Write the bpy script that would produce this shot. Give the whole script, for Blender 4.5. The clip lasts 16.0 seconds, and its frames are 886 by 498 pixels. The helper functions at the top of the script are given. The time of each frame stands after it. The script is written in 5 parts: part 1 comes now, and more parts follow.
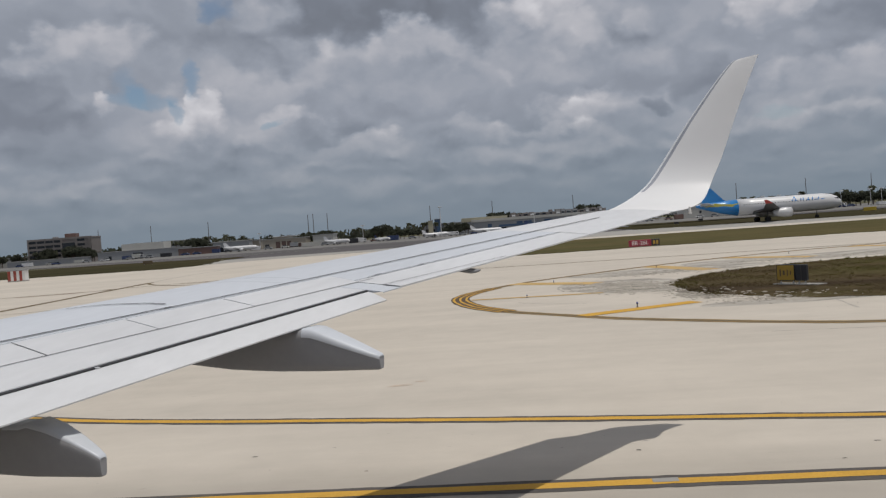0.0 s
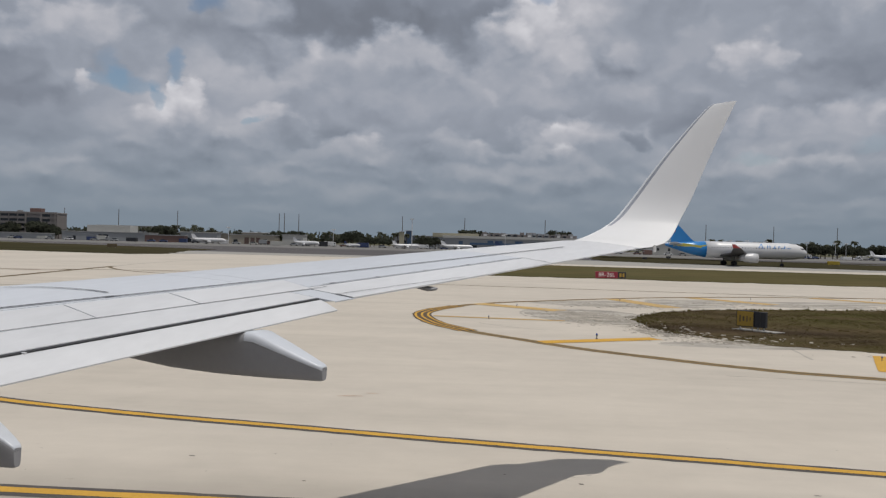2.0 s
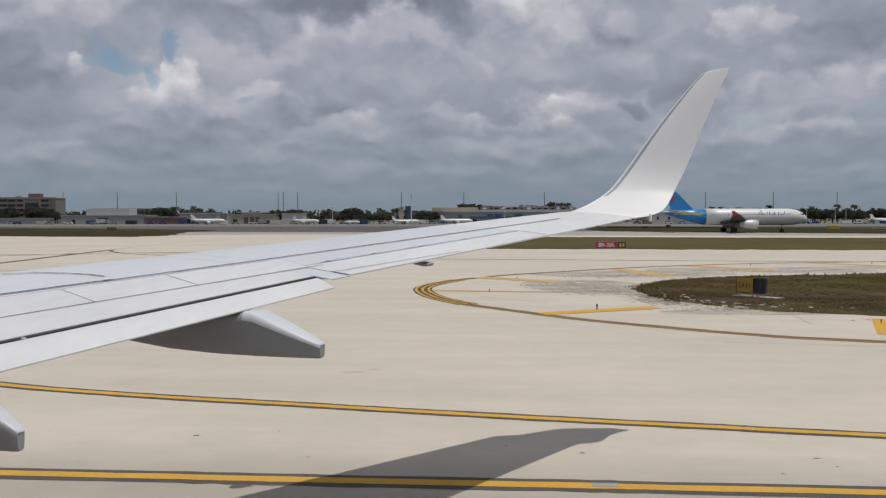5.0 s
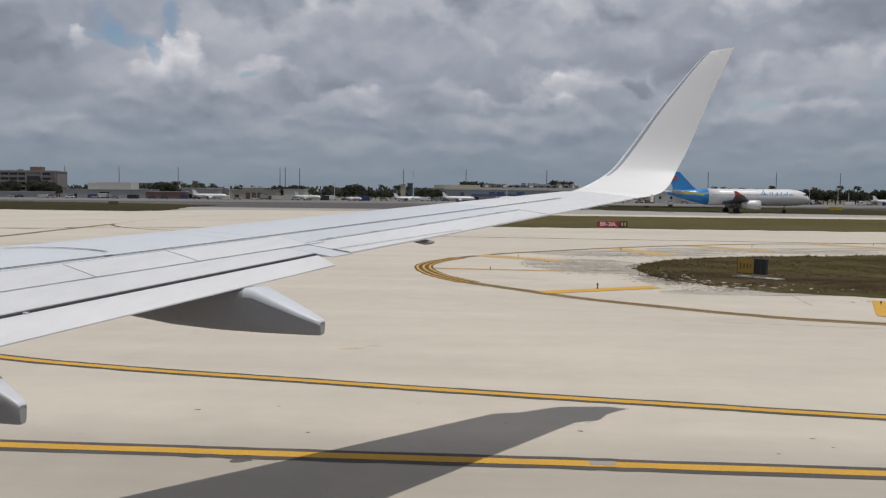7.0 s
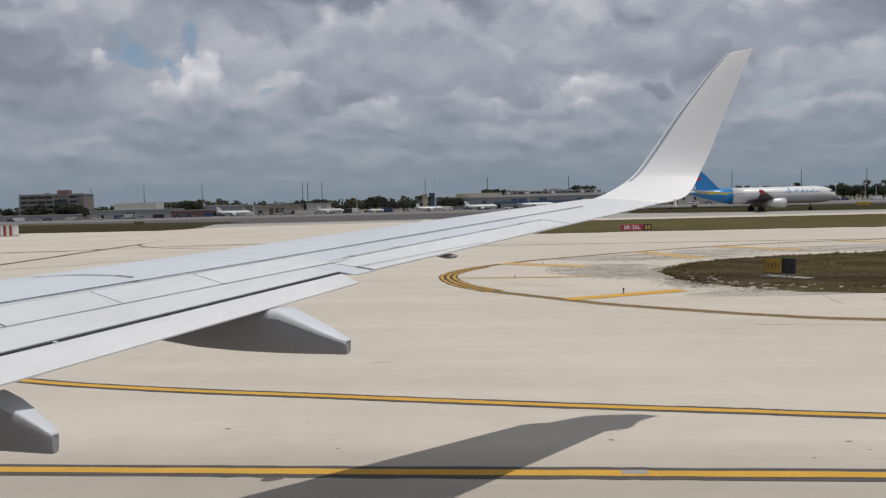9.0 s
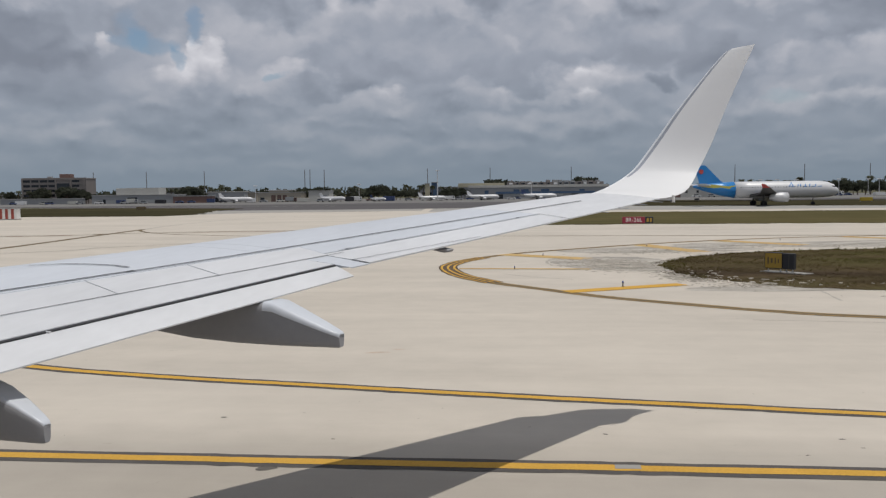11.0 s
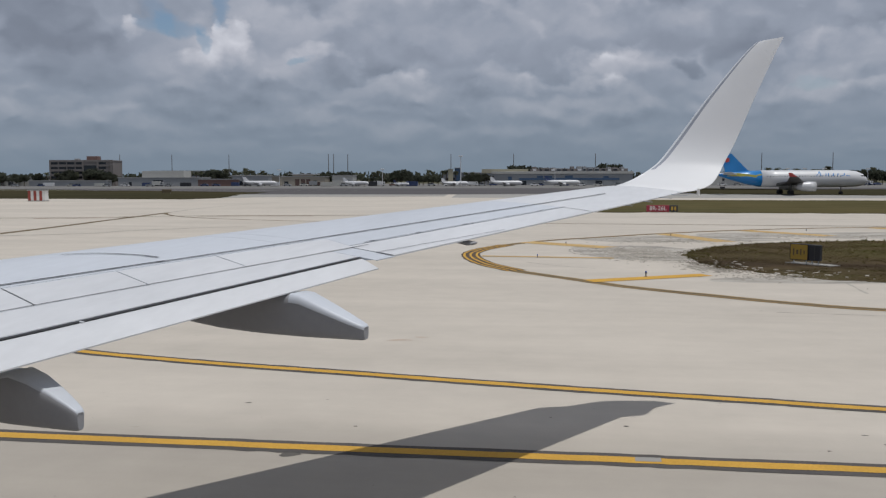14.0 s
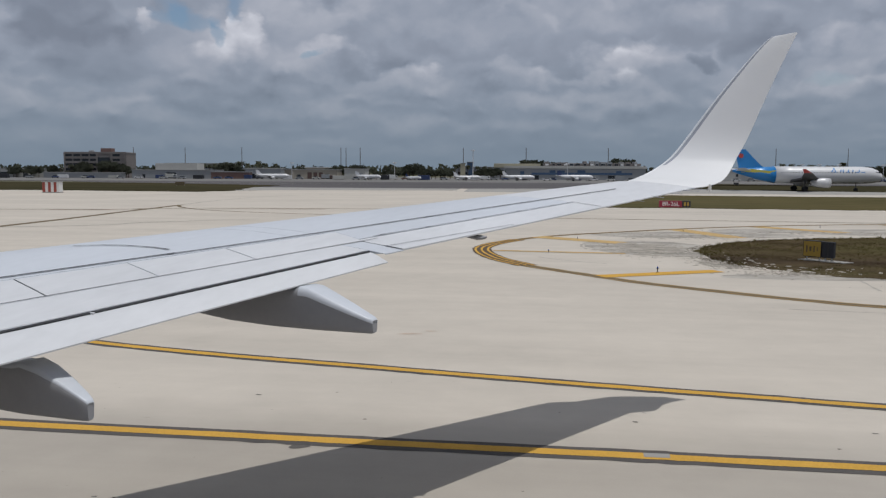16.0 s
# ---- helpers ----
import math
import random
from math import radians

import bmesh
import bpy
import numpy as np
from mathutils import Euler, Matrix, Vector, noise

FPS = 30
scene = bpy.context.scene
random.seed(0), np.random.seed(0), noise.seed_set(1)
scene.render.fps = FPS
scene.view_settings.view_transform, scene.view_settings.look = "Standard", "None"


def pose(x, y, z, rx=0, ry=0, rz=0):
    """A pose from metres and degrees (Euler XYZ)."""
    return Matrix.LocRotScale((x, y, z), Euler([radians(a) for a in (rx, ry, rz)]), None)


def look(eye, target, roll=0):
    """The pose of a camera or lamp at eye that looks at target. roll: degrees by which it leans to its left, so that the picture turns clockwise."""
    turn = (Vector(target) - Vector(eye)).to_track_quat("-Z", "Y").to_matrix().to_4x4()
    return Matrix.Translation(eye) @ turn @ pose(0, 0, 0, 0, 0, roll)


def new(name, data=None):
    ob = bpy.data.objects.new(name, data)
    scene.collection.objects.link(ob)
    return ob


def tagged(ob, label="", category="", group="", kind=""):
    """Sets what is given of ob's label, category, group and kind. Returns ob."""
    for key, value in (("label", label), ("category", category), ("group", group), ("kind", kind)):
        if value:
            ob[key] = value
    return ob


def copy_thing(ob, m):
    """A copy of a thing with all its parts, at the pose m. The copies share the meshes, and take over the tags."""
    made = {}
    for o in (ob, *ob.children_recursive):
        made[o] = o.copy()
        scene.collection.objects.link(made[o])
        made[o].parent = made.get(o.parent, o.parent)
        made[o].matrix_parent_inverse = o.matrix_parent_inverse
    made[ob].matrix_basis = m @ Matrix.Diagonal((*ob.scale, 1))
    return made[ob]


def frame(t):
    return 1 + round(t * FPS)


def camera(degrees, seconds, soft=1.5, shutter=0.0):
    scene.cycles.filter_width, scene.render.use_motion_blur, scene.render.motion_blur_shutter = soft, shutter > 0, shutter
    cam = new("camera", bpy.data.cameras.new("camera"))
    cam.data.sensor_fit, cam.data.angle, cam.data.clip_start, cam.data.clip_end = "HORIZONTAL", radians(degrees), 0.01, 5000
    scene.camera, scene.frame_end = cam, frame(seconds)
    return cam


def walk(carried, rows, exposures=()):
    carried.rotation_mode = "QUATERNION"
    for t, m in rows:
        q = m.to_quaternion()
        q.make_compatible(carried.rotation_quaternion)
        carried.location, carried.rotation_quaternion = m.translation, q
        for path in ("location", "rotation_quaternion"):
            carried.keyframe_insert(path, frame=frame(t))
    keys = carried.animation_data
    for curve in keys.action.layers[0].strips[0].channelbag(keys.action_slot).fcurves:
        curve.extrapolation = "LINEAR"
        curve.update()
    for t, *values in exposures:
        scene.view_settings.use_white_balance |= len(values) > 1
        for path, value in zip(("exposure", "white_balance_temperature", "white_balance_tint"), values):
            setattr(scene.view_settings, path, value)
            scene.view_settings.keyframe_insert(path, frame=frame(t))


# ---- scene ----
cam = camera(55.0, 16.0, soft=1.3)


def aim(x, y, z, yaw, pitch, roll):
    a, b = radians(yaw), radians(pitch)
    way = Vector((-math.sin(a) * math.cos(b), math.cos(a) * math.cos(b), math.sin(b)))
    eye = Vector((x, y, z))
    return look(eye, eye + way * 50, roll)


# seconds, place, yaw to the left, pitch, roll
PATH = [
    (0, -0.231, -0.101, 3.828, 1.25, -1.33, -4.20),
    (0.3, -0.127, 0.089, 3.852, 0.88, -2.28, -3.02),
    (0.5, -0.121, 0.086, 3.851, 1.13, -2.57, -4.24),
    (0.8, -0.123, 0.073, 3.841, 1.13, -3.05, -2.88),
    (1, -0.122, 0.082, 3.851, 1.01, -3.31, -2.04),
    (1.2, -0.116, 0.072, 3.856, 0.63, -4.05, -0.52),
    (1.5, -0.130, 0.074, 3.874, 0.52, -4.03, 0.58),
    (1.6, -0.109, 0.077, 3.891, 0.58, -2.38, 1.61),
    (1.7, -0.114, 0.062, 3.880, 0.01, -0.97, 1.95),
    (1.8, -0.104, 0.053, 3.883, -0.39, -0.66, 1.76),
    (2, -0.116, 0.067, 3.856, -0.82, -0.46, 1.50),
    (2.2, -0.095, 0.053, 3.860, -1.49, -1.06, 2.03),
    (2.5, -0.113, 0.051, 3.857, -2.69, -1.65, 2.26),
    (2.7, -0.093, 0.046, 3.847, -2.55, -1.72, 1.97),
    (3, -0.120, 0.041, 3.852, -2.39, -1.20, 0.81),
    (3.5, -0.106, 0.032, 3.862, -0.36, 0.03, 0.55),
    (4, -0.079, 0.032, 3.863, 0.11, -1.06, -0.19),
    (6.5, -0.055, 0.008, 3.867, -2.15, -3.00, 0.67),
    (7, -0.051, 0.007, 3.877, -0.73, -3.70, 0.54),
    (7.5, -0.044, -0.004, 3.882, -0.42, -3.28, -0.32),
    (8, -0.051, 0.024, 3.901, -0.21, -3.28, -0.71),
    (8.5, -0.046, 0.017, 3.929, 0.32, -3.29, -0.92),
    (9, -0.042, 0.021, 3.933, 0.87, -3.08, -1.50),
    (11.5, 0.032, 0.004, 3.998, 0.70, -3.98, -0.27),
    (12, -0.004, -0.034, 4.011, -0.31, -4.12, 0.09),
    (12.5, -0.008, -0.028, 4.025, 1.10, -4.32, -0.11),
    (13, -0.018, -0.031, 4.027, 1.88, -4.40, -0.30),
    (13.5, 0.005, -0.048, 4.058, 2.17, -4.56, -0.12),
    (14, 0.011, -0.061, 4.075, 2.51, -4.76, -0.11),
    (14.5, 0.028, -0.066, 4.083, 3.09, -4.65, -0.46),
    (15, 0.016, -0.050, 4.075, 3.04, -4.79, -0.20),
    (15.5, 0.024, -0.063, 4.071, 3.10, -4.94, 0.12),
    (16, 0.036, -0.067, 4.077, 3.30, -5.16, 0.25),
]
walk(cam, [(t, aim(*row)) for t, *row in PATH], [(0, -0.18, 6500, 10), (1.2, -0.17, 6500, 10), (3.5, -0.09, 6500, 10), (9.2, -0.07, 6480, 10), (11.5, -0.11, 6400, 10),
                                                 (12.5, -0.16, 6290, 10), (14.0, -0.19, 6190, 10), (16.0, -0.20, 6160, 10)])

# ---------------------------------------------------------------- sky and sun
SUN_EL, SUN_AZ = radians(75.5), radians(118.0)      # azimuth clockwise from +y

world = bpy.data.worlds.new("world")
scene.world = world
world.use_nodes = True


class Nodes:
    """Short hand for building node trees."""

    def __init__(self, tree):
        self.tree = tree
        tree.nodes.clear()

    def add(self, kind):
        return self.tree.nodes.new(kind)

    def link(self, a, b):
        self.tree.links.new(a, b)

    def put(self, socket, value):
        if isinstance(value, bpy.types.NodeSocket):
            self.link(value, socket)
        else:
            socket.default_value = value

    def math(self, op, a, b=0.0, c=0.0, clamp=False):
        n = self.add("ShaderNodeMath")
        n.operation, n.use_clamp = op, clamp
        for s, v in zip(n.inputs, (a, b, c)):
            self.put(s, v)
        return n.outputs[0]

    def vec(self, op, a, b=(0, 0, 0)):
        n = self.add("ShaderNodeVectorMath")
        n.operation = op
        self.put(n.inputs[0], a)
        self.put(n.inputs[1], b)
        return n.outputs["Value"] if op in ("DOT_PRODUCT", "LENGTH") else n.outputs[0]

    def mix(self, fac, a, b, blend="MIX"):
        n = self.add("ShaderNodeMix")
        n.data_type, n.blend_type = "RGBA", blend
        self.put(n.inputs[0], fac)
        self.put(n.inputs[6], a)
        self.put(n.inputs[7], b)
        return n.outputs[2]

    def noise(self, vector, scale, detail=4.0, rough=0.55, distort=0.0):
        n = self.add("ShaderNodeTexNoise")
        self.put(n.inputs["Vector"], vector)
        n.inputs["Scale"].default_value = scale
        n.inputs["Detail"].default_value = detail
        n.inputs["Roughness"].default_value = rough
        n.inputs["Distortion"].default_value = distort
        return n.outputs

    def ramp(self, fac, *stops):
        n = self.add("ShaderNodeValToRGB")
        self.put(n.inputs[0], fac)
        el = n.color_ramp.elements
        while len(el) < len(stops):
            el.new(0.5)
        for e, (p, c) in zip(el, stops):
            e.position, e.color = p, (*c, 1.0) if len(c) == 3 else c
        return n.outputs[0]


def build_sky():
    """A broken cumulus sky: a grey cloud deck, single heaps with lit tops and grey bases, and a few blue gaps."""
    w = Nodes(world.node_tree)
    way = w.add("ShaderNodeTexCoord").outputs["Generated"]
    sep = w.add("ShaderNodeSeparateXYZ")
    w.link(way, sep.inputs[0])
    az = w.math("MULTIPLY", w.math("ARCTAN2", sep.outputs[0], sep.outputs[1]), 57.2958)
    el = w.math("MULTIPLY", w.math("ARCSINE", sep.outputs[2]), 57.2958)
    at = w.add("ShaderNodeCombineXYZ")
    w.link(az, at.inputs[0])
    w.link(el, at.inputs[1])
    plane = w.vec("MULTIPLY", at.outputs[0], (0.1, 0.13, 0.0))       # ten degrees to the unit
    warp = w.vec("SUBTRACT", w.noise(plane, 3.0, 4.5, 0.52)[1], (0.5, 0.5, 0.5))
    bent = w.vec("ADD", at.outputs[0], w.vec("MULTIPLY", warp, (4.4, 3.0, 0.0)))
    deck = w.add("ShaderNodeCombineXYZ")             # a flat cloud deck: its heaps shrink and flatten towards the horizon
    far = w.math("DIVIDE", 10.0, w.math("ADD", w.math("MAXIMUM", el, 0.0), 14.0))
    w.link(w.math("MULTIPLY", az, 0.1), deck.inputs[0])
    w.link(w.math("MULTIPLY", far, -6.4), deck.inputs[1])
    puff = w.vec("ADD", deck.outputs[0], w.vec("MULTIPLY", warp, (0.42, 0.34, 0.0)))

    def billow(vector, scale, shift=0.0):
        v = w.add("ShaderNodeTexVoronoi")
        v.voronoi_dimensions, v.feature = "2D", "SMOOTH_F1"
        w.link(w.vec("ADD", vector, (0.0, shift, 0.0)), v.inputs["Vector"])
        v.inputs["Scale"].default_value, v.inputs["Detail"].default_value = scale, 1.3
        v.inputs["Roughness"].default_value, v.inputs["Smoothness"].default_value = 0.45, 0.7
        return w.math("SUBTRACT", 0.5, v.outputs["Distance"])

    here, above = billow(puff, 1.9), billow(puff, 1.9, 0.07)
    relief = w.math("SUBTRACT", here, above)           # tops catch the light, bases lie in shade
    fine = w.math("SUBTRACT", w.noise(plane, 8.0, 5.0, 0.5)[0], 0.5)
    big = w.noise(plane, 1.6, 4.0, 0.55)[0]
    tone = w.math("MULTIPLY_ADD", w.math("SUBTRACT", big, 0.5), 0.56, 0.54)
    tone = w.math("MULTIPLY_ADD", relief, 0.46, tone)
    tone = w.math("MULTIPLY_ADD", fine, 0.12, tone)
    ragged = w.math("MULTIPLY_ADD", billow(w.vec("MULTIPLY", bent, (0.1, 0.13, 0.0)), 4.2), 1.1, w.math("MULTIPLY", fine, 1.1))
    state = {"tone": tone, "gap": 0.0}

    def mask(a, e, width, height, soft):
        off = w.vec("MULTIPLY", w.vec("SUBTRACT", bent, (a, e, 0)), (0.85 / width, 0.85 / height, 0))
        edge = w.add("ShaderNodeMapRange")
        edge.interpolation_type = "SMOOTHSTEP"
        w.link(w.math("SUBTRACT", w.vec("DOT_PRODUCT", off, off), ragged), edge.inputs[0])
        for k, v in zip((1, 2, 3, 4), (1.0 + soft * 2.6, max(1.0 - soft * 2.6, 0.0), 0.0, 1.0)):
            edge.inputs[k].default_value = v
        return off, edge.outputs[0]

    def heap(a, e, width, height, top, base, soft, amount=1.0):
        """One cloud: azimuth, elevation, half width and height in degrees, the tones of its top and base, how soft its edge is."""
        off, m = mask(a, e, width, height, soft)
        up = w.math("MULTIPLY_ADD", w.vec("DOT_PRODUCT", off, (0.0, 0.5, 0.0)), 1.0, w.math("MULTIPLY_ADD", ragged, 0.45, 0.45), clamp=True)
        shade_ = w.math("MULTIPLY_ADD", up, top - base, base + 0.02)
        state["tone"] = w.math("MULTIPLY_ADD", w.math("SUBTRACT", shade_, state["tone"]), w.math("MULTIPLY", m, 0.95 * amount), state["tone"])

    def gap(a, e, width, height, amount):
        state["gap"] = w.math("MULTIPLY_ADD", mask(a, e, width, height, 0.5)[1], amount, state["gap"])

    # grey bodies and dark decks behind, crisp heaps in front
    heap(-4.9, 14.7, 8.7, 2.2, 0.40, 0.16, 0.35, 1)
    heap(24.2, 13.8, 5.7, 2.7, 0.48, 0.31, 0.45, 1)
    heap(15.2, 14.7, 3, 1.9, 0.56, 0.43, 0.5, 1)
    heap(25, 12.2, 5.3, 1.7, 0.48, 0.33, 0.45, 1)
    heap(-26.5, 11.6, 3.4, 2.9, 0.42, 0.30, 0.6, 1)
    heap(-25.5, 6, 2.7, 1, 0.44, 0.36, 0.6, 0.7)
    heap(-25.7, 14.3, 4.2, 2.3, 0.56, 0.40, 0.6, 0.8)
    heap(-18.8, 13.2, 4.2, 2.3, 0.52, 0.38, 0.6, 0.8)
    heap(19.5, 11, 4.2, 2.3, 0.56, 0.44, 0.6, 0.8)
    heap(-2.6, 10.6, 4.2, 2.1, 0.74, 0.46, 0.5, 1)
    heap(-6.8, 10.7, 2.3, 1.3, 0.62, 0.45, 0.5, 0.8)
    heap(-22.6, 12.1, 2.9, 1.4, 0.70, 0.50, 0.5, 1)
    heap(-21.3, 7.9, 2.7, 1.7, 0.58, 0.44, 0.6, 0.8)
    heap(-13.4, 9.1, 4.2, 1.6, 0.66, 0.48, 0.45, 1)
    heap(-8.3, 7.9, 3, 1.4, 0.56, 0.38, 0.5, 1)
    heap(-0.7, 8.6, 3.4, 1.3, 0.56, 0.43, 0.5, 1)
    heap(5.7, 11.7, 2.9, 1.7, 0.70, 0.48, 0.45, 1)
    heap(9.8, 10.1, 2.3, 1.3, 0.70, 0.46, 0.5, 1)
    heap(4.8, 8.4, 3.4, 1.3, 0.54, 0.41, 0.35, 1)
    heap(11.1, 9.1, 2.9, 1.1, 0.56, 0.42, 0.4, 1)
    heap(8.7, 6.9, 2.4, 1.3, 0.80, 0.55, 0.4, 1)
    heap(12.4, 6.1, 2.3, 0.7, 0.60, 0.44, 0.5, 0.8)
    heap(16.7, 9.1, 2.3, 1.7, 0.54, 0.40, 0.6, 0.8)
    heap(23.7, 7.9, 4.2, 0.8, 0.76, 0.50, 0.5, 1)
    heap(26.6, 7.3, 1.9, 0.8, 0.66, 0.48, 0.5, 1)
    heap(22.1, 5.2, 2.9, 0.6, 0.84, 0.50, 0.45, 1)
    heap(25.6, 4, 3, 0.5, 0.56, 0.46, 0.6, 0.8)
    heap(-16.4, 8.6, 1.7, 1.0, 0.92, 0.66, 0.45, 1)
    heap(-15.7, 9.9, 0.7, 0.6, 0.96, 0.72, 0.35, 1)
    heap(-17.1, 9.6, 0.4, 0.5, 0.98, 0.74, 0.3, 1)
    heap(-17.9, 7.9, 1.1, 0.7, 0.78, 0.60, 0.35, 1)
    heap(-22.3, 9.2, 0.6, 0.5, 0.84, 0.62, 0.35, 1)
    heap(-18, 7.4, 1.7, 0.9, 0.84, 0.50, 0.3, 1)
    heap(-12.7, 6.7, 1.3, 0.6, 0.82, 0.52, 0.3, 1)
    heap(-10.8, 7.4, 2.2, 0.9, 0.80, 0.46, 0.35, 1)
    heap(-5.3, 6.5, 1.8, 0.6, 0.82, 0.50, 0.3, 1)
    heap(-7.1, 5.8, 2.3, 0.4, 0.62, 0.46, 0.5, 0.8)
    heap(-21.5, 5.1, 1.4, 0.5, 0.66, 0.48, 0.5, 1)
    heap(2.4, 6.2, 2, 0.7, 0.86, 0.50, 0.3, 1)
    heap(0.8, 7, 1.1, 0.8, 0.66, 0.48, 0.4, 0.8)
    heap(5.9, 6.1, 1.5, 0.4, 0.70, 0.48, 0.4, 1)
    heap(7.8, 7.6, 0.6, 0.5, 0.92, 0.66, 0.3, 1)
    heap(8.5, 5.9, 1.1, 0.5, 0.86, 0.55, 0.3, 1)
    heap(13, 7.1, 0.8, 0.4, 0.42, 0.34, 0.3, 1)
    heap(15.4, 7.7, 0.9, 0.5, 0.42, 0.34, 0.4, 1)
    heap(-12.2, 14.2, 2.0, 1.0, 0.70, 0.52, 0.5, 0.8)
    heap(-23.8, 12.4, 2.1, 1, 0.74, 0.50, 0.4, 1)
    heap(-22.1, 9.7, 0.5, 0.3, 0.86, 0.66, 0.3, 1)
    heap(6.6, 15, 2.1, 1.6, 0.98, 0.62, 0.22, 1)
    heap(5.1, 13.2, 1.7, 1.1, 0.84, 0.55, 0.3, 1)
    heap(-3, 12.3, 2.2, 1.4, 0.74, 0.48, 0.35, 1)
    heap(20.5, 11.7, 1.8, 1.2, 0.82, 0.50, 0.3, 1)
    heap(26.8, 15.6, 1.5, 1.1, 0.76, 0.50, 0.4, 1)
    gap(-20.0, 9.6, 1.4, 0.4, 0.75)
    gap(-16.9, 10.9, 0.4, 0.8, 0.85)
    gap(-18.3, 9.0, 0.3, 0.5, 0.7)
    gap(-12.1, 7.5, 0.5, 0.2, 0.7)
    gap(-15.0, 15.1, 0.8, 0.5, 0.8)
    gap(7.0, 16.3, 0.7, 0.4, 0.7)
    gap(-20.4, 10.3, 0.5, 0.8, 0.5)
    gap(21.2, 6.0, 0.9, 0.3, 0.5)
    gap(27.0, 6.6, 1.0, 0.4, 0.4)
    tone = w.math("MULTIPLY_ADD", relief, 0.26, state["tone"])
    low = w.math("DIVIDE", el, 4.5, clamp=True)
    tone = w.math("MULTIPLY_ADD", w.math("SUBTRACT", tone, 0.5), w.math("MULTIPLY_ADD", low, 0.6, 0.4), 0.5)
    shade = w.ramp(tone, (0.12, (0.150, 0.164, 0.196)), (0.36, (0.240, 0.266, 0.320)), (0.52, (0.338, 0.368, 0.430)),
                   (0.72, (0.525, 0.530, 0.575)), (1.0, (0.86, 0.85, 0.88)))
    haze = w.mix(w.math("SUBTRACT", 1.0, w.math("DIVIDE", el, 8.0, clamp=True)), shade, (0.212, 0.264, 0.318, 1.0))
    sky = w.add("ShaderNodeTexSky")
    sky.sky_type, sky.sun_disc, sky.sun_elevation, sky.sun_rotation = "NISHITA", False, SUN_EL, SUN_AZ
    blue = w.vec("MULTIPLY", sky.outputs[0], (0.085, 0.085, 0.085))
    back = w.add("ShaderNodeBackground")
    w.link(w.mix(w.math("MULTIPLY", state["gap"], 0.9, clamp=True), haze, blue), back.inputs[0])
    back.inputs[1].default_value = 1.0
    w.link(back.outputs[0], w.add("ShaderNodeOutputWorld").inputs[0])


build_sky()

sun = new("sun", bpy.data.lights.new("sun", "SUN"))
sun.data.energy, sun.data.angle, sun.data.color = 2.75, radians(0.6), (1.0, 0.955, 0.88)
sun.matrix_world = look((60, 0, 230), (60 - math.cos(SUN_EL) * math.sin(SUN_AZ), -math.cos(SUN_EL) * math.cos(SUN_AZ), 230 - math.sin(SUN_EL)))

# ---------------------------------------------------------------- materials


def material(name, base, rough=0.6, metal=0.0, vary=0.0, scale=3.0, fine=0.0, fine_scale=40.0, bump=0.0, stretch=(1, 1, 1), spread=0.0, second=None, coat=0.0, spec=0.5):
    """A surface: base colour, variation at a large and a fine scale, relief, and a spread of tone between single pieces."""
    m = bpy.data.materials.new(name)
    m.use_nodes = True
    w = Nodes(m.node_tree)
    bsdf = w.add("ShaderNodeBsdfPrincipled")
    w.link(bsdf.outputs[0], w.add("ShaderNodeOutputMaterial").inputs[0])
    where = w.vec("MULTIPLY", w.add("ShaderNodeTexCoord").outputs["Object"], stretch)
    col = (*base, 1.0)
    if second:
        mask = w.math("MULTIPLY", w.math("SUBTRACT", w.noise(where, scale * 0.6, 5.0, 0.62)[0], 0.42), 5.0, clamp=True)
        col = w.mix(mask, col, (*second, 1.0))
    if vary:
        v = w.math("MULTIPLY_ADD", w.math("SUBTRACT", w.noise(where, scale, 5.0, 0.6)[0], 0.5), 2.2 * vary, 1.0)
        col = w.mix(1.0, col, grey(w, v), "MULTIPLY")
    if fine:
        v = w.math("MULTIPLY_ADD", w.math("SUBTRACT", w.noise(where, fine_scale, 3.0, 0.6)[0], 0.5), 2.2 * fine, 1.0)
        col = w.mix(1.0, col, grey(w, v), "MULTIPLY")
    if spread:
        v = w.math("MULTIPLY_ADD", w.math("SUBTRACT", w.add("ShaderNodeObjectInfo").outputs["Random"], 0.5), 2 * spread, 1.0)
        col = w.mix(1.0, col, grey(w, v), "MULTIPLY")
    w.put(bsdf.inputs["Base Color"], col)
    bsdf.inputs["Roughness"].default_value = rough
    bsdf.inputs["Metallic"].default_value = metal
    bsdf.inputs["Specular IOR Level"].default_value = spec
    if coat:
        bsdf.inputs["Coat Weight"].default_value = coat
        bsdf.inputs["Coat Roughness"].default_value = 0.25
    if bump:
        b = w.add("ShaderNodeBump")
        b.inputs["Strength"].default_value = 0.5
        b.inputs["Distance"].default_value = bump
        w.link(w.noise(where, fine_scale, 4.0, 0.6)[0], b.inputs["Height"])
        w.link(b.outputs[0], bsdf.inputs["Normal"])
    return m


def thin(m, share):
    """Lets a share of the light through a thin leaf."""
    w, bsdf, end = m.node_tree, m.node_tree.nodes["Principled BSDF"], m.node_tree.nodes["Material Output"]
    lit, both = w.nodes.new("ShaderNodeBsdfTranslucent"), w.nodes.new("ShaderNodeMixShader")
    w.links.new(bsdf.inputs["Base Color"].links[0].from_socket, lit.inputs[0])
    both.inputs[0].default_value = share
    w.links.new(bsdf.outputs[0], both.inputs[1])
    w.links.new(lit.outputs[0], both.inputs[2])
    w.links.new(both.outputs[0], end.inputs[0])
    return m


